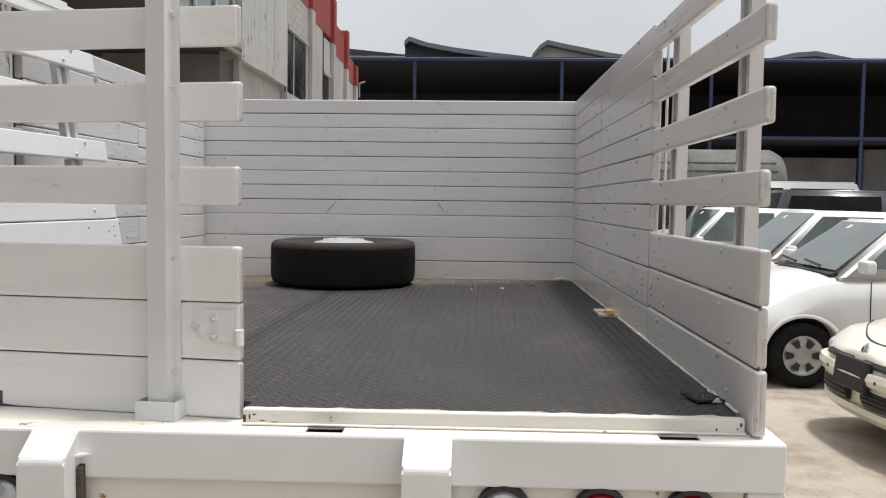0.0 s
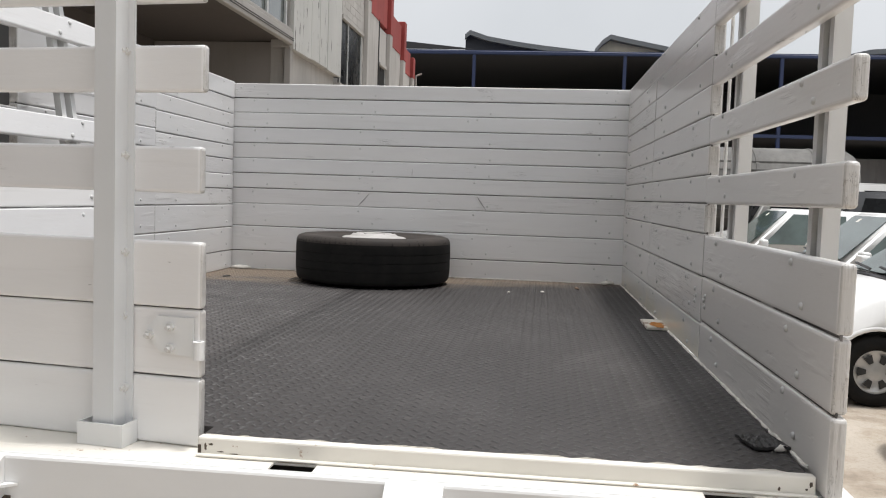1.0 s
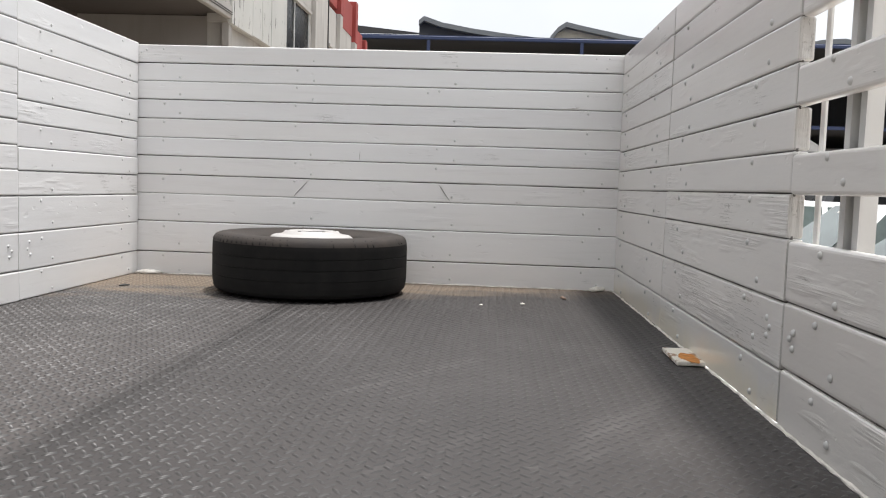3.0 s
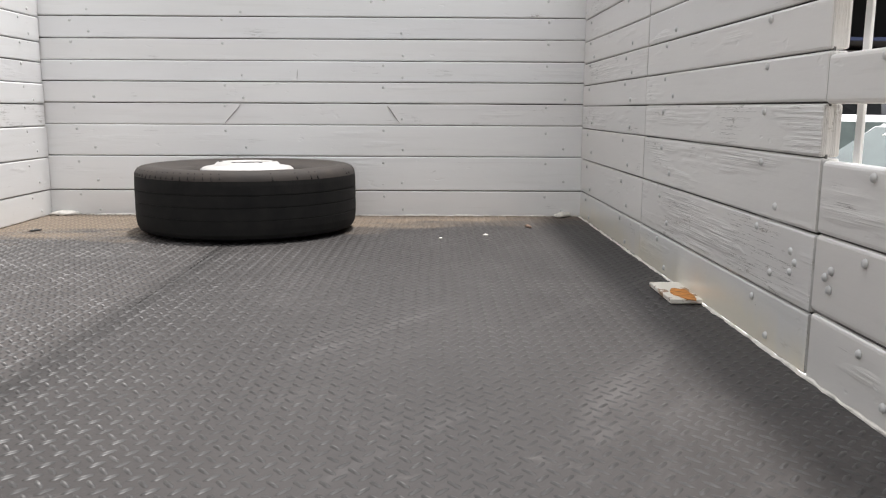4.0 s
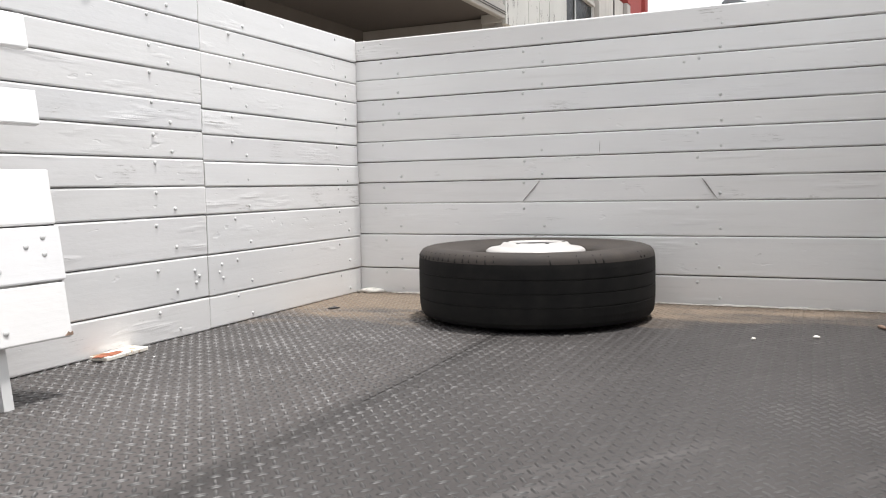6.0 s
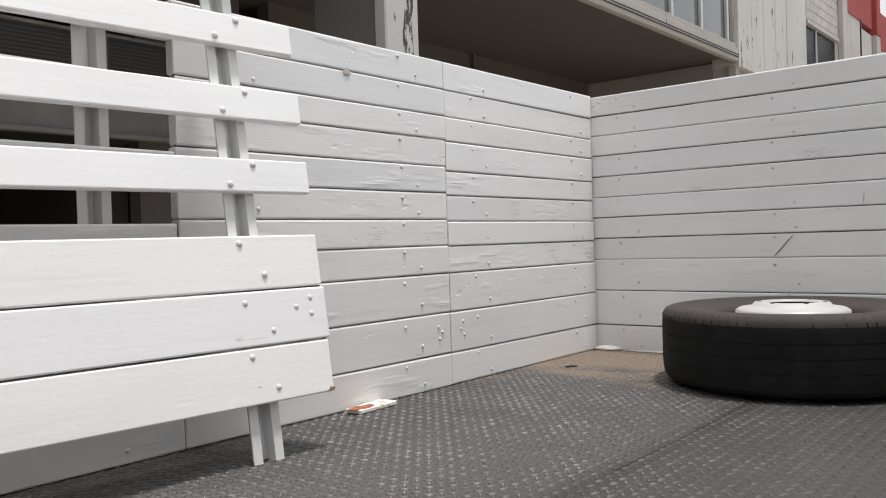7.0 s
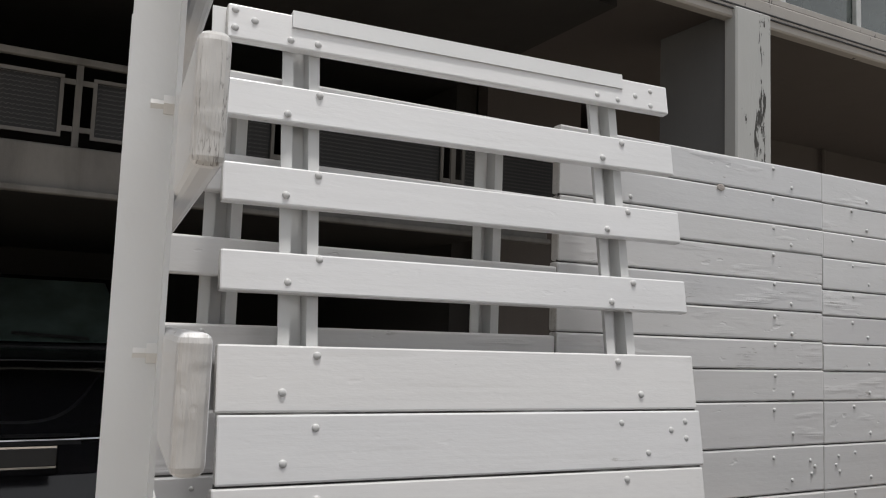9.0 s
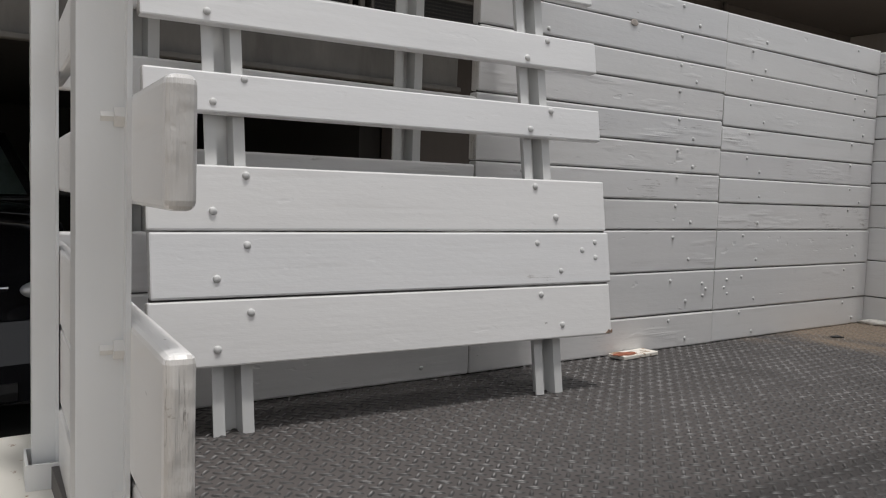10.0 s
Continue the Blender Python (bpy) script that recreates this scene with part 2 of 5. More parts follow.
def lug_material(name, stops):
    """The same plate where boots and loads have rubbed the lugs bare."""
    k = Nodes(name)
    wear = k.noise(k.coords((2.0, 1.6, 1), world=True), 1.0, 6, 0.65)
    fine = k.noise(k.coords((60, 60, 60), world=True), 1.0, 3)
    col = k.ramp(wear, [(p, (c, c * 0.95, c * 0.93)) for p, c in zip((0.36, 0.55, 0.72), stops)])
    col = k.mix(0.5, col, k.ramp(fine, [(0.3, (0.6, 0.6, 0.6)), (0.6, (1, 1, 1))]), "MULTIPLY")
    # crests paler: metal rubbed bare, with the sky's glint put into the colour
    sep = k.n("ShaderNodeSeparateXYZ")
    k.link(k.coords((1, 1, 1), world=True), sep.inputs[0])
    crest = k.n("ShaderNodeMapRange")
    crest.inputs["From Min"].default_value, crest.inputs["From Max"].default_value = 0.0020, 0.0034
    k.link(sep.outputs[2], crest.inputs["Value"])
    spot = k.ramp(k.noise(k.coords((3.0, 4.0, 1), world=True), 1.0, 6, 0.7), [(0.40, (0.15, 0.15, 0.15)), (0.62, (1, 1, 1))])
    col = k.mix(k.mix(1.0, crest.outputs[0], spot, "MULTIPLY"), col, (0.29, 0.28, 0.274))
    col = k.mix(joint_band(k), col, (0.026, 0.024, 0.023))
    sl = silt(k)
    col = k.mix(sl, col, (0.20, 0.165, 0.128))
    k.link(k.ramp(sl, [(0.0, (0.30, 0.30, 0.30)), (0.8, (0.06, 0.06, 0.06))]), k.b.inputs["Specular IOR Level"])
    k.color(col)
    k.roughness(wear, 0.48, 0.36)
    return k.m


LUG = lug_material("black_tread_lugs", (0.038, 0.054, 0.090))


def rubber():
    k = Nodes("black_tyre_rubber")
    nz = k.noise(k.coords((14, 14, 14)), 1.0, 6, 0.65)
    k.color(k.ramp(nz, [(0.3, (0.008, 0.008, 0.008)), (0.7, (0.017, 0.016, 0.015))]))
    k.b.inputs["Specular IOR Level"].default_value = 0.13
    k.roughness(nz, 0.62, 0.85).bump((k.noise(k.coords((150, 150, 150)), 1.0, 2), 0.0005))
    return k.m


def dusty_rubber():
    k = Nodes("dusty_sidewall_rubber")
    nz = k.noise(k.coords((9, 9, 9)), 1.0, 6, 0.65)
    k.color(k.ramp(nz, [(0.3, (0.017, 0.0135, 0.0115)), (0.7, (0.040, 0.031, 0.025))]))
    k.roughness(nz, 0.7, 0.9).bump((k.noise(k.coords((110, 110, 110)), 1.0, 2), 0.0005))
    return k.m


RUBBER, SIDEWALL = rubber(), dusty_rubber()
RIM = painted_steel("white_wheel_rim", (0.46, 0.445, 0.43), 0.3, 0.45, 0.06)
RUST = plain("rusted_plate", (0.43, 0.19, 0.065), 0.8, 0.0, 0.5, 45)
RUST_DULL = plain("red_brown_rust", (0.30, 0.095, 0.045), 0.8, 0.0, 0.5, 50)
RUST_BRIGHT = plain("bright_orange_rust", (0.58, 0.235, 0.05), 0.8, 0.0, 0.45, 60)
PLATE = painted_steel("chipped_white_plate", (0.82, 0.78, 0.70), 0.3, 0.5, 0.2)
CRUMB = plain("dried_white_caulk", (0.78, 0.75, 0.69), 0.6, 0.0, 0.2, 40, 0.003)
TAR = plain("black_rubber_scrap", (0.025, 0.024, 0.023), 0.55, 0.0, 0.3, 60, 0.004)
GOUGE = plain("bare_gouged_wood", (0.30, 0.285, 0.27), 0.8, 0.0, 0.3, 60)
KNOT = plain("stain_over_a_knot", (0.47, 0.42, 0.38), 0.6, 0.0, 0.3, 90)
BROKEN = plain("bare_brown_wood", (0.28, 0.19, 0.14), 0.8, 0.0, 0.4, 60)
def joint_material():
    """Dark tone standing for shade in the gaps, bridged by paint here and there."""
    k = Nodes("shade_dark_painted_joint", 0.8)
    nz = k.noise(k.coords((3.5, 3, 3)), 1.0, 5, 0.65)
    k.color(k.ramp(nz, [(0.40, (0.035, 0.033, 0.031)), (0.54, (0.12, 0.113, 0.108)), (0.64, (0.5, 0.49, 0.48))]))
    return k.m


JOINT = joint_material()
GREASE = plain("packed_dirt", (0.045, 0.041, 0.039), 0.7, 0.0, 0.4, 30)
BARE = plain("bare_brown_steel", (0.10, 0.075, 0.055), 0.7, 0.2, 0.5, 60)
BOLT = painted_steel("painted_bolt", (0.62, 0.615, 0.605), 0.3, 0.45)
NUT = painted_steel("painted_nut", (0.68, 0.67, 0.65), 0.3, 0.5)
RED_LENS = plain("red_lamp_lens", (0.30, 0.012, 0.02), 0.12, 0.0, 0.1, 40)
CLEAR_LENS = plain("clear_lamp_lens", (0.55, 0.56, 0.57), 0.1, 0.3, 0.1, 60)
SEAL = plain("black_lamp_gasket", (0.02, 0.02, 0.02), 0.6)


def ground_material():
    k = Nodes("dusty_concrete_yard")
    broad = k.noise(k.coords((0.35, 0.35, 1), world=True), 1.0, 6, 0.6)
    mid = k.noise(k.coords((2.2, 2.2, 1), world=True), 1.0, 7, 0.65)
    fine = k.noise(k.coords((45, 45, 45), world=True), 1.0, 4, 0.7)
    col = k.ramp(broad, [(0.3, (0.36, 0.31, 0.255)), (0.6, (0.47, 0.42, 0.355)), (0.8, (0.54, 0.49, 0.42))])
    st = k.ramp(mid, [(0.34, (0.50, 0.45, 0.40)), (0.44, (0.78, 0.73, 0.67)), (0.54, (1, 1, 1))])
    col = k.mix(0.7, col, st, "MULTIPLY")
    sp = k.ramp(fine, [(0.3, (0.7, 0.68, 0.66)), (0.5, (1, 1, 1))])
    col = k.mix(0.6, col, sp, "MULTIPLY")
    k.color(col).roughness(mid, 0.8, 0.95).bump((mid, 0.012), (fine, 0.003))
    return k.m


def stucco(name, tone, stain=0.3, scale=1.2):
    k = Nodes(name)
    broad = k.noise(k.coords((scale, scale, scale * 0.5), world=True), 1.0, 6, 0.6)
    drip = k.noise(k.coords((6, 6, 0.6), world=True), 1.0, 6, 0.65)
    fine = k.noise(k.coords((70, 70, 70), world=True), 1.0, 3)
    col = k.ramp(broad, [(0.3, tuple(c * (1 - stain) for c in tone)), (0.65, tone)])
    dr = k.ramp(drip, [(0.32, (0.6, 0.58, 0.55)), (0.5, (1, 1, 1))])
    col = k.mix(stain, col, dr, "MULTIPLY")
    k.color(col).roughness(broad, 0.75, 0.92).bump((broad, 0.004), (fine, 0.0012))
    return k.m


def peeling(name, tone, amount):
    k = Nodes(name)
    v = k.noise(k.coords((9, 9, 2.0), world=True), 1.0, 9, 0.72)
    broad = k.noise(k.coords((1.5, 1.5, 0.7), world=True), 1.0, 4)
    col = k.ramp(broad, [(0.3, tuple(c * 0.86 for c in tone)), (0.7, tone)])
    m = k.ramp(v, [(0.66 - amount, (0, 0, 0)), (0.675 - amount, (1, 1, 1))])
    col = k.mix(m, col, (0.035, 0.033, 0.03))
    k.color(col).roughness(broad, 0.5, 0.7).bump((v, 0.004))
    return k.m


GROUND = ground_material()
WALL_W = stucco("white_block_wall", (0.47, 0.455, 0.435), 0.3)
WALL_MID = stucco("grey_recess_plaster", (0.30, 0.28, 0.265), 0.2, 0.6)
# darkened plaster: shade under the overhang put into the colour
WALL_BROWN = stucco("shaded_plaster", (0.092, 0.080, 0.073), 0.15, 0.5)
# near-black plaster: the darkness inside the garage bay put into the colour
WALL_DARK = stucco("shade_dark_garage_plaster", (0.032, 0.029, 0.027), 0.3)
FASCIA = peeling("weathered_fascia_paint", (0.37, 0.353, 0.332), 0.04)
PEEL = peeling("peeling_white_column_paint", (0.46, 0.468, 0.46), 0.085)
SIDING = peeling("stained_white_siding", (0.50, 0.50, 0.48), 0.055)
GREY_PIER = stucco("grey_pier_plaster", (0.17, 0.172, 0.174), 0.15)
REDBAND = stucco("red_painted_parapet", (0.33, 0.06, 0.055), 0.3)
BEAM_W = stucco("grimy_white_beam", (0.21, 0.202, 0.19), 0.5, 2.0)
MESH_GREY = plain("dull_grey_expanded_metal", (0.11, 0.108, 0.103), 0.6)
ROOF_SHEET = painted_steel("weathered_roof_sheet", (0.19, 0.20, 0.20), 0.5, 0.7, 0.1)
# blue darkened: shade on the eaves and beams put into the colour
BLUE = painted_steel("blue_shed_steel", (0.014, 0.028, 0.085), 0.4, 0.6)
# near black: the shed's unlit interior put into the colour
SHED_DARK = plain("shade_dark_shed_lining", (0.045, 0.047, 0.052), 0.9)
TANK = stucco("grimy_tank_paint", (0.19, 0.186, 0.175), 0.5, 1.5)
CREAM_WALL = stucco("cream_gable", (0.5, 0.46, 0.36), 0.2)
ALU = plain("grey_aluminium_frame", (0.55, 0.56, 0.55), 0.45, 0.5)
TRIM_BLACK = plain("black_plastic_trim", (0.022, 0.022, 0.023), 0.55)
CAR_WHITE = painted_steel("white_car_paint", (0.80, 0.80, 0.79), 0.12, 0.22, 0.0, 0.0)
CAR_DUSTY = painted_steel("dusty_white_van_paint", (0.38, 0.38, 0.37), 0.4, 0.55, 0.0, 0.0)
CAR_CREAM = painted_steel("cream_car_paint", (0.80, 0.77, 0.66), 0.14, 0.24, 0.0, 0.0)
CAR_BLACK = painted_steel("black_car_paint", (0.012, 0.012, 0.014), 0.1, 0.2, 0.0, 0.0)
CAR_GREY = painted_steel("dark_grey_car_paint", (0.05, 0.052, 0.056), 0.2, 0.3, 0.0, 0.0)
CHROME = plain("chrome", (0.75, 0.75, 0.76), 0.12, 1.0, 0.03)
HUBCAP = plain("silver_hubcap", (0.55, 0.55, 0.55), 0.35, 0.6)


def glass(name, tone, rough=0.03, coat=0.6):
    k = Nodes(name, rough)
    nz = k.noise(k.coords((3, 3, 3)), 1.0, 3)
    # uneven tone imitating a varied sky reflection in the pane
    k.color(k.ramp(nz, [(0.3, tuple(c * 0.55 for c in tone)), (0.7, tuple(c * 1.15 for c in tone))]))
    k.roughness(nz, rough, rough + 0.05)
    k.b.inputs["Specular IOR Level"].default_value = 0.3 + coat
    k.b.inputs["Coat Weight"].default_value = coat
    k.b.inputs["Coat Roughness"].default_value = 0.02
    return k.m


CAR_GLASS = glass("tinted_car_glass", (0.085, 0.118, 0.108), 0.03, 0.35)
WINDOW_GLASS = glass("grey_window_glass", (0.06, 0.075, 0.07), 0.08)
DARK_GLASS = glass("dark_window_glass", (0.012, 0.013, 0.014), 0.25, 0.0)
DARK_GLASS.node_tree.nodes["Principled BSDF"].inputs["Specular IOR Level"].default_value = 0.1
SHED_GREY = stucco("grey_stacked_panels", (0.16, 0.16, 0.165), 0.4, 0.8)


# ---------------------------------------------------------------- mesh helpers
def finish(bm, name, smooth=False):
    bmesh.ops.recalc_face_normals(bm, faces=bm.faces)
    me = bpy.data.meshes.new(name)
    bm.to_mesh(me)
    bm.free()
    if smooth:
        for p in me.polygons:
            p.use_smooth = True
    return me


def part(name, bm, material, parent=None, label="", smooth=False, m=None):
    """One mesh object under a thing or a part. bm: a bmesh, or a mesh to be shared."""
    me = finish(bm, name, smooth) if isinstance(bm, bmesh.types.BMesh) else bm
    if not me.materials:
        me.materials.append(material)
    ob = new(name, me)
    if parent is not None:
        ob.parent = parent
    if m is not None:
        ob.matrix_local = m
    if label:
        ob["label"] = label
    return ob


def box(x0, x1, y0, y1, z0, z1, bevel=0.0, seg=2, bm=None):
    bm = bm or bmesh.new()
    r = bmesh.ops.create_cube(bm, size=1.0)
    bmesh.ops.scale(bm, vec=(x1 - x0, y1 - y0, z1 - z0), verts=r["verts"])
    bmesh.ops.translate(bm, vec=((x0 + x1) / 2, (y0 + y1) / 2, (z0 + z1) / 2), verts=r["verts"])
    if bevel:
        es = list({e for v in r["verts"] for e in v.link_edges})
        bmesh.ops.bevel(bm, geom=es, offset=bevel, segments=seg, affect="EDGES", profile=0.5)
    return bm


def prism(profile, axis, a, b, bm=None):
    """A closed profile of 2D points pushed along an axis from a to b. axis x: points (y, z); y: (x, z); z: (x, y)."""
    bm = bm or bmesh.new()

    def place(p, s):
        return {"x": (s, p[0], p[1]), "y": (p[0], s, p[1]), "z": (p[0], p[1], s)}[axis]
    va = [bm.verts.new(place(p, a)) for p in profile]
    vb = [bm.verts.new(place(p, b)) for p in profile]
    n = len(profile)
    for i in range(n):
        bm.faces.new((va[i], va[(i + 1) % n], vb[(i + 1) % n], vb[i]))
    bm.faces.new(va)
    bm.faces.new(list(reversed(vb)))
    return bm


def lathe(profile, seg=48, bm=None, close=True):
    """Points (r, z) turned about z. close: joins the last ring to the first."""
    bm = bm or bmesh.new()
    rings = []
    for r, z in profile:
        if r < 1e-6:
            rings.append([bm.verts.new((0, 0, z))] * seg)
        else:
            rings.append([bm.verts.new((r * math.cos(2 * math.pi * i / seg), r * math.sin(2 * math.pi * i / seg), z)) for i in range(seg)])
    pairs = list(zip(rings, rings[1:])) + ([(rings[-1], rings[0])] if close else [])
    for ra, rb in pairs:
        for i in range(seg):
            j = (i + 1) % seg
            vs = []
            for v in (ra[i], ra[j], rb[j], rb[i]):
                if v not in vs:
                    vs.append(v)
            if len(vs) > 2:
                bm.faces.new(vs)
    return bm


def thing(name, label, category, group="", m=None, kind=""):
    ob = new(name)
    ob.empty_display_size = 0.1
    if m is not None:
        ob.matrix_world = m
    return tagged(ob, label, category, group, kind)


def structure(name, bm, material, label, category="", smooth=False):
    ob = part(name, bm, material, None, smooth=smooth)
    return tagged(ob, label, category or name.split("_")[0], "", "structure")


# shared small meshes: a domed bolt head (axis -y), a hexagonal nut with its stud (axis +y)
def bolt_mesh(r=0.0088, h=0.0044):
    bm = lathe([(0, h), (r * 0.45, h * 0.9), (r * 0.8, h * 0.6), (r, 0.0), (r, -0.001), (0, -0.001)], 10, close=False)
    bmesh.ops.rotate(bm, verts=bm.verts, matrix=Matrix.Rotation(radians(90), 3, "X"))
    me = finish(bm, "bolt", True)
    me.materials.append(BOLT)
    return me


def nut_mesh():
    bm = lathe([(0, 0.0), (0.0090, 0.0), (0.0090, 0.008), (0.0045, 0.008), (0.0045, 0.018), (0, 0.018)], 6, close=False)
    bmesh.ops.rotate(bm, verts=bm.verts, matrix=Matrix.Rotation(radians(-90), 3, "X"))
    me = finish(bm, "nut")
    me.materials.append(NUT)
    return me


BOLT_ME, BOLT_SMALL, BOLT_TINY, NUT_ME = bolt_mesh(0.0080, 0.0044), bolt_mesh(0.0078, 0.0048), bolt_mesh(0.0062, 0.0034), nut_mesh()

# ---------------------------------------------------------------- the yard
GZ = -1.10
bm = bmesh.new()
bmesh.ops.create_grid(bm, x_segments=2, y_segments=2, size=400)
bmesh.ops.translate(bm, vec=(0, 0, GZ), verts=bm.verts)
structure("ground", bm, GROUND, "dusty stained concrete yard under the parked vehicles", "ground")


# ---------------------------------------------------------------- stake truck: deck and rear end
WL, WR, YB = -1.142, 1.147, 3.40          # inner faces of the planked walls at the front end


REAR = pose(0.038, 0.186, 0, 0, 0, -3.9) @ pose(-0.047, -0.128, 0)      # the half gate stands swung in a little
BEAM = pose(0.4, 0, 0, 0, 0, 0.6) @ pose(-0.4, 0, 0)                      # sill and cross beam


def truck_bed():
    t = thing("stake_truck_bed", "white flatbed truck body with a worn black tread-plate deck", "truck bed", m=pose(0, 0, 0))
    rear = BEAM @ Vector((-1.16, 0.155, 0)), BEAM @ Vector((1.163, 0.155, 0))
    deck = part("deck", prism([(-1.16, 0.310), (0.050, 0.212), (0.051, 0.154), (1.163, rear[1].y), (1.163, 3.46), (-1.16, 3.46)], "z", -0.045, 0.0), DECK, t, "worn black tread plate with pale scuffs")
    # raised lugs of the tread plate: a diamond weave, each lug's tip pointing at its neighbour's flank
    px, py, hl, hw, hh = 0.0322, 0.0372, 0.0146, 0.0050, 0.0034
    i, j, k = np.meshgrid(np.arange(-1, 74), np.arange(0, 92), np.arange(2), indexing="ij")
    cx, cy, turn = (-1.165 + (i + 0.5 * k) * px).ravel(), (0.05 + (j + 0.5 * k) * py).ravel(), k.ravel()
    on = (cx > -1.158) & (cx < 1.16) & (cy < 3.44) & (cy > np.where(cx > 0.065, rear[0].y + 0.014 + (cx + 1.16) * (rear[1].y - rear[0].y) / 2.323, 0.232 + (0.05 - cx) * 0.081))
    cx, cy, turn = cx[on], cy[on], turn[on]
    rng = np.random.default_rng(3)
    cx, cy = cx + rng.normal(0, 0.0004, cx.size), cy + rng.normal(0, 0.0004, cx.size)
    # boots and loads have worn the plate beside the joint flatter than the other
    worn = rng.uniform(0.8, 1.1, cx.size) * (0.62 + 0.38 / (1 + np.exp((cx + 0.05) * 6)))
    rim = np.array([(-1, 0, 0), (-0.55, -0.8, 0), (0.55, -0.8, 0), (1, 0, 0), (0.55, 0.8, 0), (-0.55, 0.8, 0), (-0.72, 0, 0.75), (0, -0.22, 1), (0.72, 0, 0.75), (0, 0.22, 1)], float) * (hl, hw, hh)
    lie = np.arctan2(py, px)
    ang = np.where(turn == 1, lie, np.pi - lie) + rng.normal(0, 0.03, cx.size)
    c, q = np.cos(ang)[:, None], np.sin(ang)[:, None]
    v = np.stack([rim[:, 0] * c - rim[:, 1] * q + cx[:, None], rim[:, 0] * q + rim[:, 1] * c + cy[:, None], rim[:, 2] * worn[:, None] + 0.0002], -1)
    tri = np.array([(0, 1, 6), (1, 7, 6), (1, 2, 7), (2, 8, 7), (2, 3, 8), (3, 4, 8), (4, 9, 8), (4, 5, 9), (5, 6, 9), (5, 0, 6), (6, 7, 9), (7, 8, 9)])
    f = tri[None] + (len(rim) * np.arange(len(cx)))[:, None, None]
    me = bpy.data.meshes.new("tread_relief")
    me.vertices.add(v.size // 3)
    me.vertices.foreach_set("co", v.ravel())
    nf = f.size // 3
    me.loops.add(nf * 3)
    me.loops.foreach_set("vertex_index", f.ravel().astype(np.int32))
    me.polygons.add(nf)
    me.polygons.foreach_set("loop_start", (3 * np.arange(nf)).astype(np.int32))
    me.polygons.foreach_set("use_smooth", np.ones(nf, dtype=bool))
    me.update(calc_edges=True)
    me.validate()
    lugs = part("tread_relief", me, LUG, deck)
    lugs["kind"] = "stuff"
    # joint between the two deck plates, packed with dirt
    part("plate_joint", prism([(-0.1905, 1.75), (-0.1905, 2.05), (-0.2002, 2.60), (-0.2010, 2.60), (-0.1925, 2.05)], "z", 0.0003, 0.0020), GREASE, t, "dirt-packed joint")
    # sill angle across the open half and under the gate
    part("sill", box(0.052, 1.172, 0.134, 0.157, -0.032, 0.004, 0.004, 2), STEEL_DIRTY, t, "white painted sill angle with rusty stains", m=BEAM)
    part("sill_foot", box(0.052, 1.172, 0.124, 0.1335, -0.0315, -0.026, 0.002, 1), STEEL_DIRTY, t, m=BEAM)
    # rear cross beam: rear face, top plate round two open stake pockets
    part("cross_beam", box(-1.25, 1.241, 0.066, 0.084, -0.140, -0.032, 0.006, 2), STEEL_W, t, m=BEAM)
    part("beam_top", box(-1.25, 1.240, 0.0835, 0.0862, -0.038, -0.032, 0.001, 1), STEEL_W, t, m=BEAM)
    part("beam_top", box(-1.25, 1.240, 0.127, 0.136, -0.0382, -0.0322, 0.001, 1), STEEL_DIRTY, t, m=BEAM)
    xs = (-1.25, 0.203, 0.285, 0.978, 1.064, 1.240)
    for a, b in zip(xs[::2], xs[1::2]):
        part("beam_top", box(a, b, 0.0858, 0.1274, -0.0384, -0.0324, 0.001, 1), STEEL_DIRTY, t, m=BEAM)
    # chipped rusty rims of the pockets in the open half
    for x0, x1 in ((0.203, 0.285), (0.978, 1.064)):
        part("pocket_rim", box(x0 + 0.004, x1 - 0.02, 0.1265, 0.1295, -0.0322, -0.0308), RUST, t, m=BEAM)
    part("beam_top", box(-1.25, 0.0515, 0.1365, 0.345, -0.0446, -0.0386, 0.001, 1), STEEL_DIRTY, t, m=BEAM)
    part("sill_end", box(0.0535, 0.060, 0.1315, 0.1338, -0.030, -0.010, 0.001, 1), BARE, t, "rusty gap at the end of the sill", m=BEAM)
    # rust worn through the paint at both ends of the sill
    rnd = random.Random(12)
    for x, z, sx, sz in ((0.068, -0.014, 0.004, 0.009), (0.079, -0.009, 0.006, 0.003), (0.098, -0.022, 0.010, 0.0015), (0.125, -0.025, 0.012, 0.0012), (1.163, -0.010, 0.004, 0.006), (1.156, -0.019, 0.003, 0.003), (1.110, -0.021, 0.003, 0.005)):
        ring = [(x + sx * rnd.uniform(0.45, 1) * math.cos(a), z + sz * rnd.uniform(0.45, 1) * math.sin(a)) for a in (k * math.pi / 8 for k in range(16))]
        part("rust_chip", prism(ring, "y", 0.1335, 0.1339), BARE, t, "rust worn through the paint", m=BEAM)
    # dark box added in the pockets in place of their shade
    part("pocket_lining", box(-1.24, 1.232, 0.085, 0.133, -0.138, -0.115), BLACK_VOID, t, m=BEAM)
    part("pocket_web", box(1.030, 1.044, 0.088, 0.124, -0.110, -0.045, 0.002, 1), STEEL_DIRTY, t, m=BEAM)
    # side rails under the walls
    part("side_rail", box(-1.255, -1.161, 0.32, 3.46, -0.14, -0.003, 0.004, 2), STEEL_W, t)
    part("side_rail", box(1.1635, 1.241, 0.150, 3.46, -0.14, -0.0325, 0.003, 2), STEEL_W, t)
    # lower rear panel, buffer brackets and lamps
    part("rear_panel", box(-1.15, 1.16, 0.090, 0.100, -0.52, -0.141, 0.002, 1), STEEL_DIRTY, t, m=BEAM)
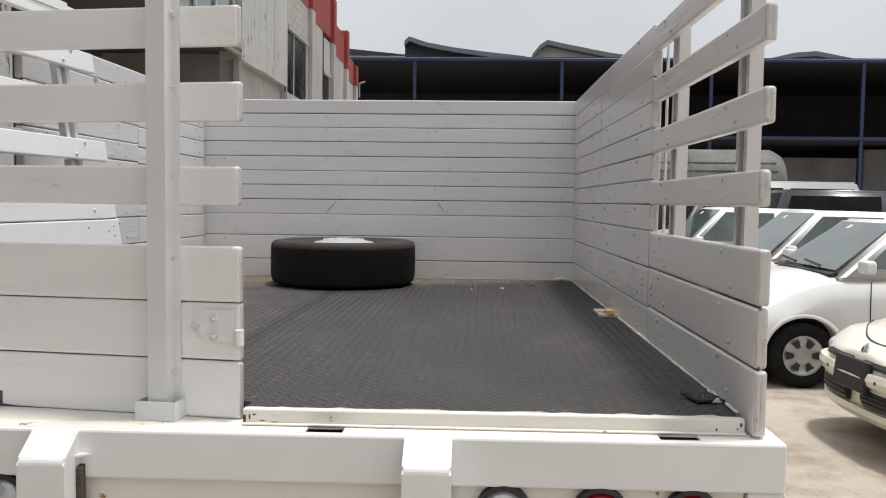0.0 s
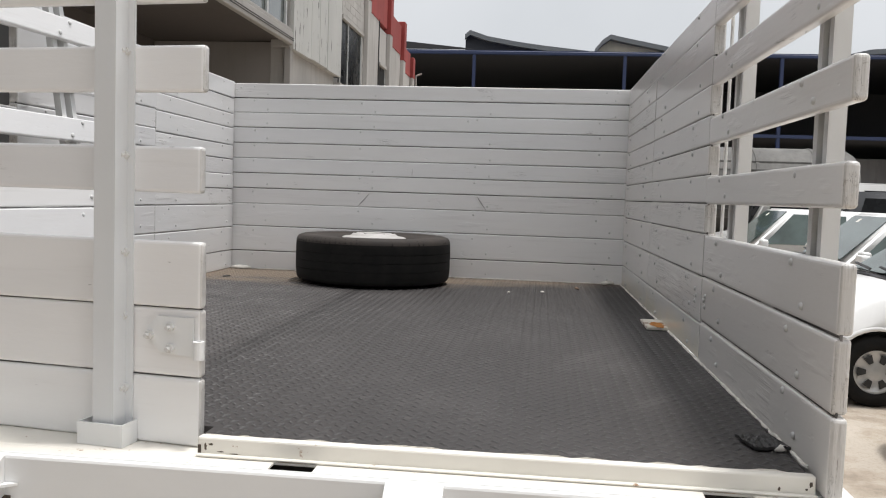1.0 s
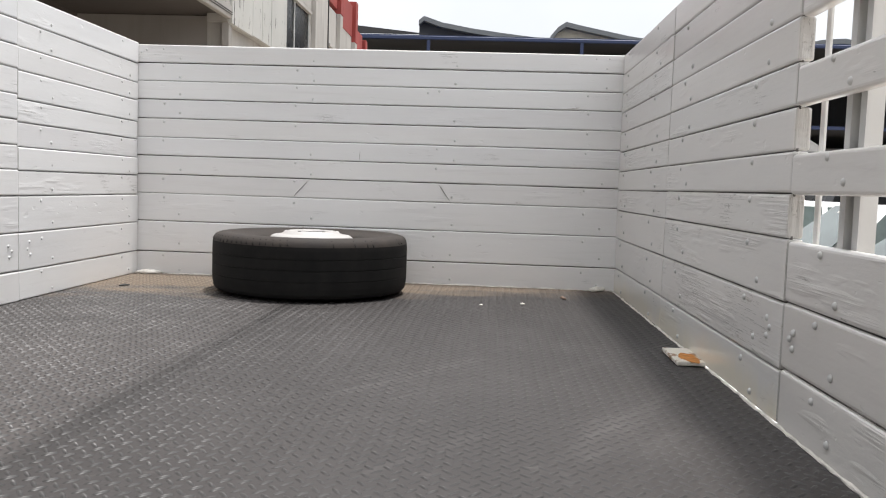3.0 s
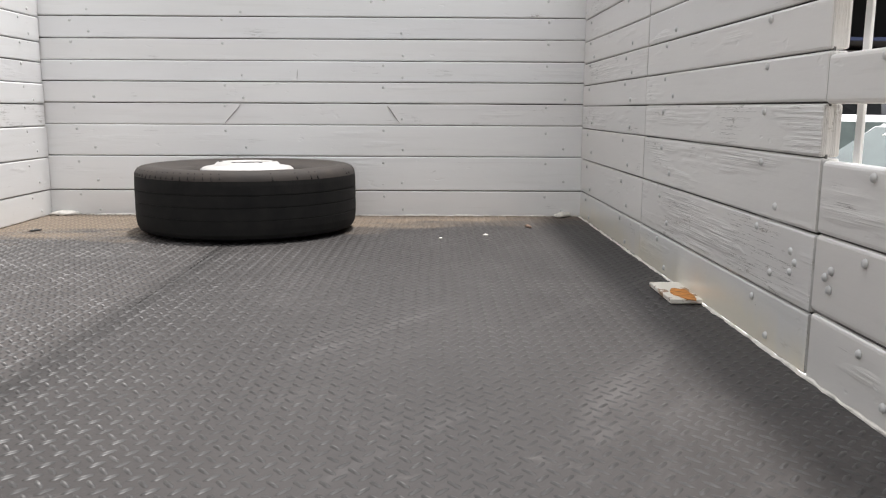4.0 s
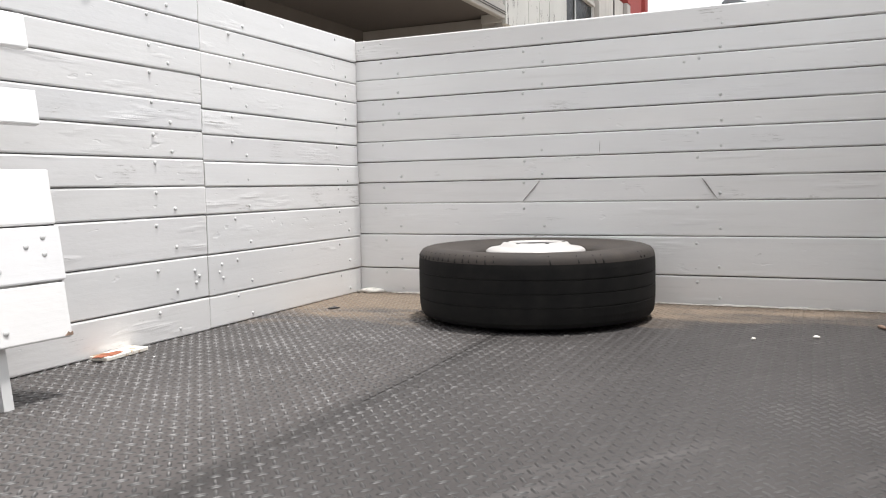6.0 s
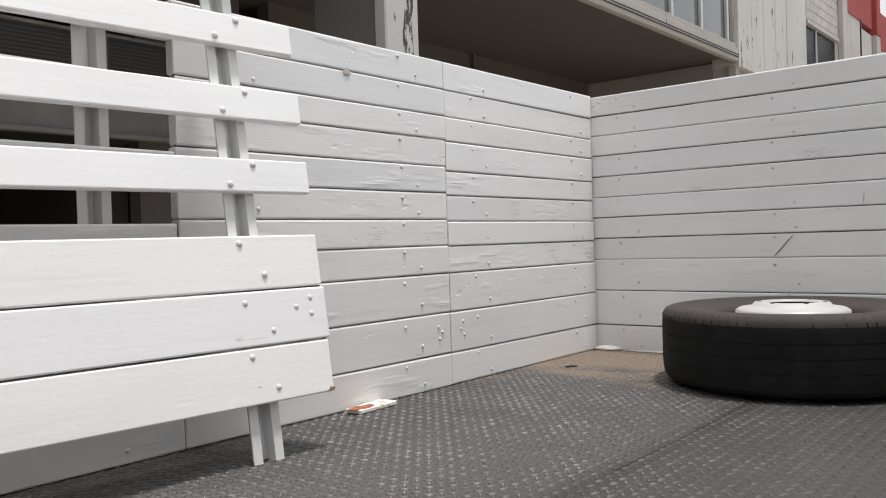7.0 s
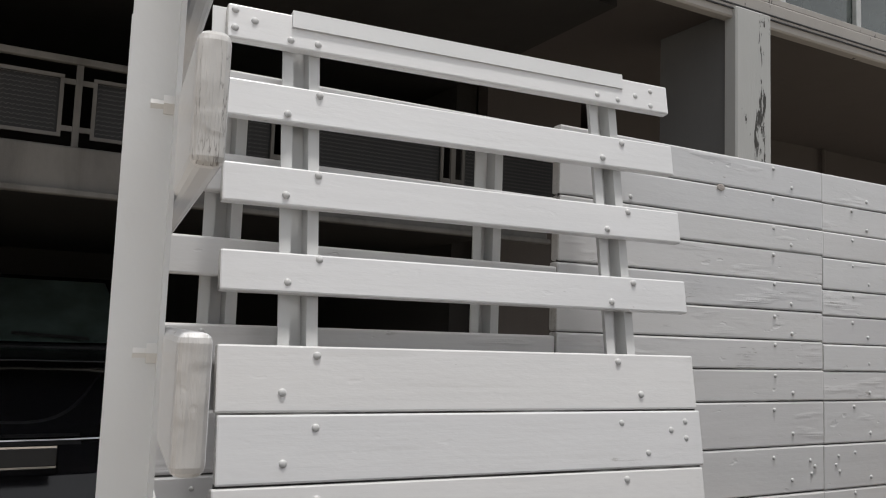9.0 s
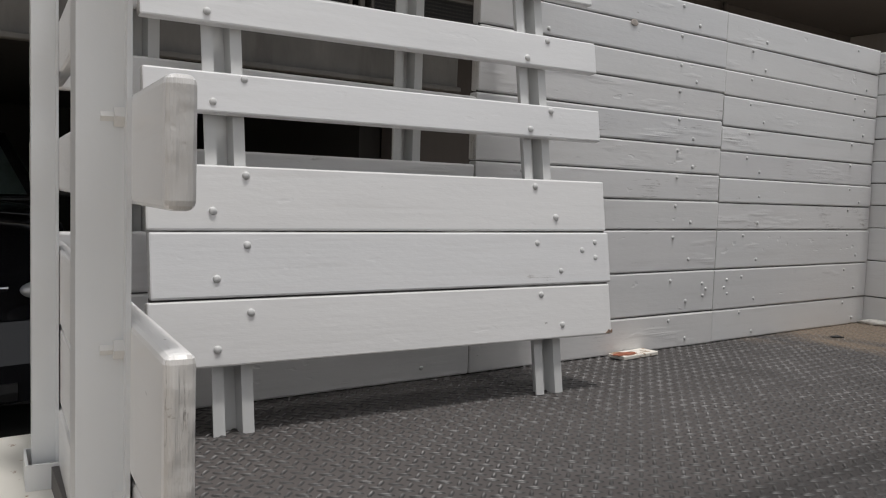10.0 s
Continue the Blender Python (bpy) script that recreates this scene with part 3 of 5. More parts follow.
    part("corner_post", box(1.162, 1.243, 0.075, 0.14, -0.52, -0.141, 0.004, 2), STEEL_W, t, m=BEAM)
    for x in (-0.392, 0.424):
        pr = prism([(0.067, -0.034), (0.054, -0.036), (0.003, -0.077), (-0.001, -0.081), (-0.0035, -0.086), (-0.0045, -0.092), (-0.008, -0.5), (0.067, -0.5)], "x", x, x + 0.103)
        bmesh.ops.bevel(pr, geom=[e for e in pr.edges if abs(e.verts[0].co.x - e.verts[1].co.x) < 1e-6 and max(v.co.y for v in e.verts) < 0.06], offset=0.004, segments=2, affect="EDGES")
        part("buffer_bracket", pr, STEEL_W, t, m=BEAM)
    part("bracket_lug", prism([(-0.288, 0.042), (-0.262, 0.064), (-0.288, 0.067)], "z", -0.088, -0.083), STEEL_W, t, m=BEAM)
    part("bracket_gap", prism([(0.046, -0.112), (0.046, -0.30), (0.0662, -0.30), (0.0662, -0.108)], "x", -0.2885, -0.277), BARE, t, "bare rusty strip beside the bracket", m=BEAM)
    for x, lens, lab in ((-0.47, CLEAR_LENS, "clear reversing lamp"), (0.64, CLEAR_LENS, "clear reversing lamp"), (0.85, RED_LENS, "round red tail lamp"), (1.045, RED_LENS, "round red tail lamp")):
        lm = part("tail_lamp", lathe([(0.062, 0), (0.062, 0.022), (0.052, 0.024), (0.050, 0.004), (0.0, 0.004), (0, 0)], 28, close=False), SEAL, t, lab,
                  m=BEAM @ pose(x, 0.089, -0.198, 90, 0, 0))
        part("lens", lathe([(0.050, 0.003), (0.048, 0.016), (0.03, 0.024), (0, 0.026)], 28, close=False), lens, lm, smooth=True)
    # chassis under the deck
    for x in (-0.42, 0.42):
        part("chassis_rail", box(x - 0.035, x + 0.035, 0.2, 3.46, -0.42, -0.22, 0.004, 1), TRIM_BLACK, t)
    for y in (0.4, 1.2, 2.0, 2.8, 3.4):
        part("cross_member", box(-1.2, 1.2, y - 0.04, y + 0.04, -0.22, -0.046, 0.003, 1), TRIM_BLACK, t)
    part("axle", lathe([(0.05, -0.8), (0.05, 0.8), (0, 0.8), (0, -0.8)], 16), TRIM_BLACK, t, m=pose(0, 1.5, GZ + 0.41, 0, 90, 0))
    for x in (-0.98, -0.74, 0.74, 0.98):
        wh = part("wheel", tyre_mesh(), RUBBER, t, m=pose(x - 0.107, 1.5, GZ + 0.407, 0, 90, 0))
    return t


def tyre_profile(r, w, rim_r):
    return [(rim_r, 0.018), (rim_r + 0.04, 0.004), (r - 0.09, 0.0), (r - 0.025, 0.012), (r - 0.006, 0.030), (r, 0.055)] + [
        q for g in (0.080, 0.134) for q in ((r, g - 0.0022), (r - 0.003, g - 0.0018), (r - 0.003, g + 0.0018), (r, g + 0.0022))] + [
        (r, w - 0.055), (r - 0.006, w - 0.030), (r - 0.025, w - 0.012), (r - 0.09, w), (rim_r + 0.04, w - 0.006), (rim_r, w - 0.022)]


def tyre_mesh():
    return finish(lathe(tyre_profile(0.405, 0.214, 0.21), 40), "wheel", True)


truck_bed()


# ---------------------------------------------------------------- stake panels
def hat_post(z0, z1, y0, w=0.080, web=0.034, d=0.040, th=0.004):
    """A rolled hat section standing behind the boards: two flanges and a raised web."""
    a, b = w / 2, web / 2
    out = [(-a, y0), (-b, y0), (-b + 0.002, y0 + d - th), (b - 0.002, y0 + d - th), (b, y0), (a, y0),
           (a, y0 + th), (b + th, y0 + th), (b + th - 0.002, y0 + d), (-b - th + 0.002, y0 + d), (-b - th, y0 + th), (-a, y0 + th)]
    return prism(out, "z", z0, z1)


def plank(length, h, th, bevel, rnd, seg=2):
    """A board with worn, slightly uneven edges, its face at y = 0."""
    bm = box(0, length, 0, th, 0, h, bevel, seg)
    for f in bm.faces:
        f.material_index = 1 if abs(f.normal.x) > 0.6 else 0
    ph = rnd.uniform(0, 9)
    for v in bm.verts:
        v.co.z += 0.0010 * math.sin(v.co.x * 3.1 + ph) * (1 if v.co.z > h / 2 else 0.6)
        v.co.y += 0.0012 * math.sin(v.co.x * 2.3 + ph * 1.7)
    return bm


def stake_panel(name, label, m, length, rows, posts, th=0.034, bevel=0.005, seed=1, foot=0.02, top=0.0, worn=(), group="", nuts=False, cluster=(), head=None, wood=None, foot_wood=None, worn_wood=None, spread=0.04, leaning=False, web=0.034, drop=0.0, post_paint=None):
    rnd = random.Random(seed)
    t = thing(name, label, "stake panel", group, m)
    head = head or BOLT_TINY
    for k, (z0, z1) in enumerate(rows):
        dx = rnd.uniform(-0.003, 0.003)
        board_wood = (worn_wood or WOOD_WORN) if k in worn else foot_wood if foot_wood and k == 0 else wood or WOOD
        low = drop if k == 0 else 0.0
        b = part("board", plank(length, z1 - z0 + low - (0.0015 if nuts else 0.0028), th, bevel, rnd, 3 if bevel > 0.006 else 2), board_wood, t, m=pose(dx, rnd.uniform(-0.0015, 0.0015), z0 - low, 0, 0, 0))
        b.data.materials.append(WOOD_END)
        for u in posts:
            pair = ((-spread, 0.8), (spread, 0.24))
            if leaning and (k > 2 or u < 0.5):
                pair = ((-spread, 0.24), (spread, 0.8))
            if leaning and k == len(rows) - 1:
                pair = ((-spread, 0.2), (spread, 0.2))
            gone = rnd.choice((0, 1, 1, 2)) if z1 - z0 < 0.1 and head is not BOLT_ME else 2
            for i, (du, f) in enumerate(pair):
                if i == gone:
                    continue
                f += rnd.uniform(-0.05, 0.05)
                du += rnd.uniform(-0.004, 0.004)
                part("bolt", head, BOLT, t, m=pose(u + du, -0.0005, z0 + f * (z1 - z0), 0, rnd.uniform(0, 90), 0))
                if nuts and du < 0 and u < 0.5:
                    part("nut", NUT_ME, NUT, t, m=pose(u + du, th + 0.0045, z0 + f * (z1 - z0)))
    # dark strips added between boards that lie edge to edge, for the gaps' shade
    for (a0, a1), (b0, b1) in zip(rows, rows[1:]):
        if b0 - a1 < 0.01:
            part("joint", box(0.002, length - 0.002, 0.0085, 0.0125, a1 - 0.008, a1 + 0.006), JOINT, t)
    for u, z in cluster:
        part("bolt", head, BOLT, t, m=pose(u, -0.0005, z))
    hi = max(r[1] for r in rows) - 0.012 + top
    for u in posts:
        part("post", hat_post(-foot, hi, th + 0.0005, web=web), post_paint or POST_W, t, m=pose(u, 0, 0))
    return t


def between(cuts):
    return list(zip(cuts, cuts[1:]))


B_BACK = (0.002, 0.111, 0.258, 0.392, 0.484, 0.573, 0.661, 0.751, 0.841, 0.928, 1.013, 1.098)
B_LEFT_F = (0.002, 0.111, 0.250, 0.383, 0.475, 0.560, 0.648, 0.731, 0.832, 0.916, 1.007, 1.105)
B_LEFT_M = (0.002, 0.113, 0.251, 0.384, 0.478, 0.566, 0.656, 0.745, 0.837, 0.918, 1.008, 1.103)
B_RIGHT = (0.002, 0.114, 0.254, 0.384, 0.477, 0.563, 0.652, 0.741, 0.832, 0.918, 1.006, 1.098)
SLATS = [(0.002, 0.120), (0.1205, 0.256), (0.2565, 0.382), (0.472, 0.556), (0.650, 0.732), (0.824, 0.908), (1.000, 1.086)]

# front wall, its face towards the rear
FRONT = stake_panel("front_stake_panel", "white painted plank wall closing the front of the truck bed", pose(-1.168, YB, 0), 2.339, between(B_BACK),
            (0.188, 0.828, 1.503, 2.200), seed=3, cluster=((0.037, 1.059), (0.063, 1.071), (2.25, 1.079), (2.19, 1.077), (1.414, 0.902)), worn=(3,))
# two slanting gouges and a short scar in its paint
for x0, z0, x1, z1, w in ((-0.384, 0.396, -0.314, 0.476, 0.004), (0.308, 0.476, 0.367, 0.396, 0.006), (-0.071, 0.578, -0.069, 0.626, 0.003)):
    ln = math.hypot(x1 - x0, z1 - z0)
    nx_, nz_ = -(z1 - z0) / ln * w / 2, (x1 - x0) / ln * w / 2
    part("gouge", prism([(x0 + 1.168, z0), (x0 + 1.168 + 0.2 * (x1 - x0) + nx_, z0 + 0.2 * (z1 - z0) + nz_), (x1 + 1.168, z1), (x0 + 1.168 + 0.6 * (x1 - x0) - nx_, z0 + 0.6 * (z1 - z0) - nz_)], "y", -0.0028, 0.004),
         GOUGE, FRONT, "bare grey gouge")
# left wall, faces towards +x; local x runs to the front
stake_panel("side_stake_panel", "white painted solid plank side panel with weathered grain", pose(-1.134, 2.375, 0, 0, 0, 90 + 0.6), 1.022, between(B_LEFT_F),
            (0.191, 0.885), seed=5, worn=(3, 5), group="side panels of the truck bed", cluster=((0.070, 0.212), (0.057, 0.186), (0.075, 0.165)))
FLAKING = stake_panel("side_stake_panel", "white painted solid plank side panel with flaking paint", pose(-1.131, 1.343, 0, 0, 0, 90), 1.031, between(B_LEFT_M),
            (0.20, 0.845), seed=7, worn=(2, 4, 7), group="side panels of the truck bed", cluster=((0.97, 0.165), (0.985, 0.186), (0.965, 0.205)))
part("knot", lathe([(0.0, 0.0012), (0.012, 0.001), (0.017, 0.0), (0.0, -0.001)], 14, close=False), KNOT, FLAKING, "brown knot bleeding through the paint", m=pose(0.577, -0.002, 1.0, 90, 0, 0) @ Matrix.Diagonal((1, 0.6, 1, 1)))
stake_panel("slatted_side_panel", "white painted side panel with spaced slats above solid boards", pose(-1.131, 0.300, 0, 0, 0, 90), 1.041, SLATS,
            (0.20, 0.850), seed=9, worn=(2, 3), group="side panels of the truck bed")
# right wall, faces towards -x; local x runs to the rear
stake_panel("side_stake_panel", "white painted solid plank side panel with rough grain", pose(1.147, 3.399, 0, 0, 0, -90 + 0.55), 1.032, between(B_RIGHT),
            (0.18, 0.80), wood=WOOD_LIFTED, foot_wood=WOOD_FOOT, worn_wood=WOOD_ROUGH, head=BOLT_SMALL, seed=11, worn=(3, 5, 8), group="side panels of the truck bed")
stake_panel("side_stake_panel", "white painted solid plank side panel with rough flaking grain", pose(1.157, 2.365, 0, 0, 0, -90 + 0.5), 1.142, between(B_RIGHT),
            (0.235, 0.935), wood=WOOD_LIFTED, foot_wood=WOOD_FOOT, worn_wood=WOOD_ROUGH, head=BOLT_SMALL, seed=13, worn=(1, 2, 3, 6), group="side panels of the truck bed", cluster=((1.058, 0.208), (1.077, 0.19), (1.060, 0.170)))
SLATTED = stake_panel("slatted_side_panel", "white painted side panel with spaced slats and rough end grain", pose(1.167, 1.221, 0, 0, 0, -90 + 0.5), 1.106, SLATS,
            (0.210, 0.883), th=0.028, bevel=0.008, drop=0.031, wood=WOOD_LIFTED, worn_wood=WOOD_ROUGH, head=BOLT_SMALL, seed=15, worn=(3,), group="side panels of the truck bed", cluster=((0.067, 0.201), (0.048, 0.187), (0.064, 0.169)))

part("end_bar", box(0.026, 0.046, 0.040, 0.046, 0.02, 1.07, 0.001, 1), STEEL_W, SLATTED)


# rear gate half, still standing in its pockets; faces towards +y
def rear_gate():
    rows = [(-0.038, 0.098), (0.099, 0.234), (0.235, 0.366), (0.460, 0.552), (0.653, 0.744), (0.824, 0.918), (1.004, 1.098)]
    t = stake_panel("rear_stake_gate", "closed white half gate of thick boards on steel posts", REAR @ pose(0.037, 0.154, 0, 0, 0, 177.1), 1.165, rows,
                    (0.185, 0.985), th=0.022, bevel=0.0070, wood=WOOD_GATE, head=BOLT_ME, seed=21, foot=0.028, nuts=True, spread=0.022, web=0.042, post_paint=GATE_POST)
    for u in (0.185, 0.985):
        a, b, y0, y1, w = u - 0.050, u + 0.050, 0.0225, 0.073, 0.004
        part("socket", prism([(a, y0), (a, y1), (b, y1), (b, y0), (b - w, y0), (b - w, y1 - w), (a + w, y1 - w), (a + w, y0)], "z", -0.038, 0.006), STEEL_W, t)
    hp = part("hinge_plate", prism([(0.012, 0.218), (0.09, 0.218), (0.113, 0.195), (0.113, 0.175), (0.085, 0.148), (0.012, 0.140)], "y", 0.0225, 0.0262), STEEL_W, t)
    for u, z in ((0.060, 0.198), (0.106, 0.180), (0.060, 0.156)):
        part("nut", NUT_ME, NUT, hp, m=pose(u, 0.0265, z))
    part("hinge_barrel", lathe([(0.011, 0.138), (0.011, 0.174), (0.005, 0.174), (0.005, 0.138)], 14), STEEL_W, hp, m=pose(-0.002, 0.030, 0))
    return t


rear_gate()


# the other gate half, taken out and leaning against the left wall
def leaning_gate():
    u, v = Vector((0.0723, 0.99736, 0.0020)), Vector((-0.1471, 0.0034, 0.98912))
    n = u.cross(v).normalized()
    v = n.cross(u)
    m = Matrix(((u.x, -n.x, v.x, -0.9073), (u.y, -n.y, v.y, 0.4563), (u.z, -n.z, v.z, 0.004), (0, 0, 0, 1)))
    rows = [(0.133, 0.2625), (0.2635, 0.3915), (0.3925, 0.521), (0.620, 0.703), (0.796, 0.879), (0.974, 1.056), (1.138, 1.217)]
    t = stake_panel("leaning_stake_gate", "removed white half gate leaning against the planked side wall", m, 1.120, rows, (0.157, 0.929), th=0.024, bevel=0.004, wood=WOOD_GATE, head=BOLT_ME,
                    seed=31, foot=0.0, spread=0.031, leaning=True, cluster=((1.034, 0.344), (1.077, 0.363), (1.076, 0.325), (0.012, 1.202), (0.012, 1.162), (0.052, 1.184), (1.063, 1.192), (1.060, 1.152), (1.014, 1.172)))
    part("cap_strip", prism([(-0.006, 1.222), (-0.006, 1.184), (-0.001, 1.184), (-0.001, 1.218), (0.032, 1.218), (0.032, 1.222)], "x", 0.130, 0.975), STEEL_W, t)
    for u, w in ((1.095, 0.022), (0.002, 0.012)):
        part("broken_corner", prism([(u, 0.1355), (u + w, 0.1355), (u + w, 0.144), (u + w * 0.7, 0.141), (u + w * 0.5, 0.145), (u + w * 0.25, 0.139)], "y", -0.0035, 0.012), BROKEN, t, "bare brown broken corner")
    part("end_hook", box(-0.03, 0.012, 0.02, 0.026, 1.14, 1.214, 0.001, 1), STEEL_W, t)
    return t


leaning_gate()


# ---------------------------------------------------------------- spare wheel lying on the deck
def spare_wheel():
    t = thing("spare_wheel", "spare truck tyre on a white steel rim lying flat", "tyre", m=pose(-0.200, 2.985, 0.003, 0, 0, 12) @ Matrix.Diagonal((1.010, 1.010, 1.16, 1)))
    tr = [(0.392, 0.016), (0.400, 0.027), (0.4035, 0.045)]
    for g in (0.070, 0.107, 0.144):
        tr += [(0.405, g - 0.0024), (0.4028, g - 0.0016), (0.4028, g + 0.0016), (0.405, g + 0.0024)]
    tr += [(0.4045, 0.172), (0.4032, 0.185)]
    tread = part("tread", lathe(tr, 160, close=False), RUBBER, t, "worn ribbed black tread")
    side = [(0.4032, 0.1848), (0.4022, 0.191), (0.3985, 0.200), (0.391, 0.2075), (0.381, 0.2115), (0.372, 0.2135), (0.358, 0.2148), (0.348, 0.2142), (0.342, 0.2135), (0.335, 0.2135), (0.33, 0.212), (0.29, 0.206), (0.25, 0.200), (0.232, 0.196), (0.215, 0.186), (0.212, 0.17), (0.212, 0.05)]
    part("sidewall", lathe(side, 96, close=False), SIDEWALL, t, "dusty brown-grey sidewall", smooth=True)
    part("lower_sidewall", lathe([(0.399, 0.030), (0.38, 0.012), (0.315, 0.0), (0.215, 0.018)], 64, close=False), RUBBER, t, smooth=True)
    # shoulder sipes
    rnd = random.Random(4)
    sb = bmesh.new()
    for k in range(88):
        a = 2 * math.pi * k / 88 + rnd.uniform(-0.006, 0.006)
        if not 2.7 < a < 4.5 and rnd.random() < 0.8:
            continue
        one = box(-0.004, 0.0028, -0.0016, 0.0016, -rnd.uniform(0.008, 0.013), 0.013, 0.0)
        one.transform(pose(0.3968 * math.cos(a), 0.3968 * math.sin(a), 0.196, 0, 0, math.degrees(a)) @ pose(0, 0, 0, 12, -38, 0))
        tmp = bpy.data.meshes.new("sipe")
        one.to_mesh(tmp)
        one.free()
        sb.from_mesh(tmp)
        bpy.data.meshes.remove(tmp)
    part("shoulder_sipes", sb, RUBBER, tread)["kind"] = "stuff"
    rim = part("rim", lathe([(0.212, 0.172), (0.206, 0.176), (0.198, 0.168), (0.19, 0.120), (0.16, 0.11), (0.172, 0.16), (0.172, 0.199), (0.160, 0.206), (0.132, 0.2095), (0.120, 0.213), (0.112, 0.221), (0.086, 0.2225),
                             (0.078, 0.2205), (0.0735, 0.2165), (0.0735, 0.05), (0.2, 0.05)], 64, close=False), RIM, t, "white dished steel rim", smooth=True)
    # black sleeve standing for shade in the bore; black discs for the stud holes
    part("hub_bore", lathe([(0.0, 0.07), (0.0732, 0.07), (0.0732, 0.2162)], 32, close=False), BLACK_VOID, rim)
    for k in range(6):
        a = k * math.pi / 3
        part("stud_hole", lathe([(0.0, 0.2232), (0.007, 0.2232), (0.007, 0.219), (0, 0.219)], 12, close=False), BLACK_VOID, rim, m=pose(0.097 * math.cos(a), 0.097 * math.sin(a), 0))
    return t


spare_wheel()


# ---------------------------------------------------------------- scraps on the deck
def lump(name, label, cat, mat, x, y, z, sx, sy, sz, seed, sub=2):
    bm = bmesh.new()
    bmesh.ops.create_icosphere(bm, subdivisions=sub, radius=1.0)
    rnd = random.Random(seed)
    o = Vector((rnd.uniform(0, 9), rnd.uniform(0, 9), rnd.uniform(0, 9)))
    for v in bm.verts:
        k = 1 + 0.45 * noise.noise(v.co * 1.6 + o)
        v.co = Vector((v.co.x * sx * k, v.co.y * sy * k, max(v.co.z, -0.3) * sz * k))
    lo = min(v.co.z for v in bm.verts)
    bmesh.ops.translate(bm, vec=(0, 0, -lo), verts=bm.verts)
    ob = part(name, bm, mat, None, smooth=True)
    ob.matrix_world = pose(x, y, z, 0, 0, rnd.uniform(0, 180))
    return tagged(ob, label, cat)


def tie_plate(x, y, rz, sx, sy, rust):
    t = thing("tie_plate", "small white steel plate with an orange rust stain on the deck", "plate", "tie plates on the deck", pose(x, y, 0.002, 0, 0, rz))
    part("plate", box(-sx / 2, sx / 2, -sy / 2, sy / 2, 0.0, 0.012, 0.002, 1), PLATE, t)
    bm = bmesh.new()
    bmesh.ops.create_circle(bm, cap_ends=True, segments=18, radius=1.0)
    rnd = random.Random(int(x * 100))
    for v in bm.verts:
        k = rnd.uniform(0.7, 1.1)
        v.co = (v.co.x * sx * 0.33 * k, v.co.y * sy * 0.36 * k, 0)
    g = bmesh.ops.extrude_face_region(bm, geom=bm.faces[:])
    bmesh.ops.translate(bm, vec=(0, 0, 0.0015), verts=[e for e in g["geom"] if isinstance(e, bmesh.types.BMVert)])
    part("rust_patch", bm, rust, t, "flaking orange rust", m=pose(0.006, -0.048, 0.0122))


tie_plate(1.122, 1.855, 0, 0.078, 0.200, RUST_BRIGHT)
tie_plate(-1.093, 1.942, 4, 0.062, 0.165, RUST_DULL)
lump("caulk_crumb", "dried white caulk heap in the deck corner", "debris", CRUMB, 1.07, 3.372, 0.001, 0.055, 0.022, 0.018, 1)
lump("caulk_crumb", "dried white caulk heap in the deck corner", "debris", CRUMB, -1.08, 3.372, 0.001, 0.06, 0.02, 0.016, 2)
lump("wood_chip", "small brown wood chip lying on the deck", "debris", BROKEN, 0.885, 3.05, 0.002, 0.028, 0.007, 0.008, 3)
lump("paper_scrap", "tiny white scrap lying on the deck", "debris", CRUMB, 0.703, 2.82, 0.002, 0.012, 0.006, 0.006, 4, 1)
lump("paper_scrap", "tiny white scrap lying on the deck", "debris", CRUMB, 0.537, 2.74, 0.002, 0.008, 0.006, 0.006, 5, 1)
lump("wood_chip", "small dark splinter lying on the deck", "debris", TAR, -0.98, 2.9, 0.002, 0.03, 0.005, 0.006, 6, 1)


def rubber_scrap():
    bm = bmesh.new()
    bmesh.ops.create_grid(bm, x_segments=12, y_segments=10, size=0.5)
    for v in bm.verts:
        v.co = Vector((v.co.x * 0.072, v.co.y * 0.088, 0.008 + 0.006 * noise.noise(v.co * 8)))
    g = bmesh.ops.extrude_face_region(bm, geom=bm.faces[:])
    for e in g["geom"]:
        if isinstance(e, bmesh.types.BMVert):
            e.co.z = max(0.0, e.co.z - 0.006)
    lo = min(v.co.z for v in bm.verts)
    bmesh.ops.translate(bm, vec=(0, 0, -lo), verts=bm.verts)
    ob = part("rubber_scrap", bm, TAR, None)
    ob.matrix_world = pose(1.128, 0.335, 0.002, 0, 0, 12)
    tagged(ob, "crumpled black rubber scrap beside the sill", "debris")


rubber_scrap()
lump("caulk_crumb", "dried white caulk heap beside the rubber scrap", "debris", CRUMB, 1.156, 0.300, 0.001, 0.007, 0.022, 0.009, 8)
# ragged bead of old paint and sealant along the foot of the walls
def bead(name, a, b, seed, label="ragged off-white sealant bead along the foot of the planks", wide=1.0):
    rnd = random.Random(seed)
    bm = bmesh.new()
    a, b = Vector(a), Vector(b)
    d = (b - a).normalized()
    s = Vector((-d.y, d.x, 0))
    n = int((b - a).length / 0.025)
    rings = []
    for k in range(n + 1):
        c = a.lerp(b, k / n)
        w, h = rnd.uniform(0.002, 0.008) * wide, rnd.uniform(0.002, 0.007)
        rings.append([bm.verts.new(c + s * w * q[0] + Vector((0, 0, h * q[1]))) for q in ((0, 0), (1, 0), (0.8, 0.6), (0, 1))])
    for p, q in zip(rings, rings[1:]):
        for i in range(4):
            bm.faces.new((p[i], p[(i + 1) % 4], q[(i + 1) % 4], q[i]))
    bm.faces.new(rings[0]), bm.faces.new(rings[-1])
    ob = part(name, bm, CRUMB, None)
    tagged(ob, label, "trim", "", "structure")


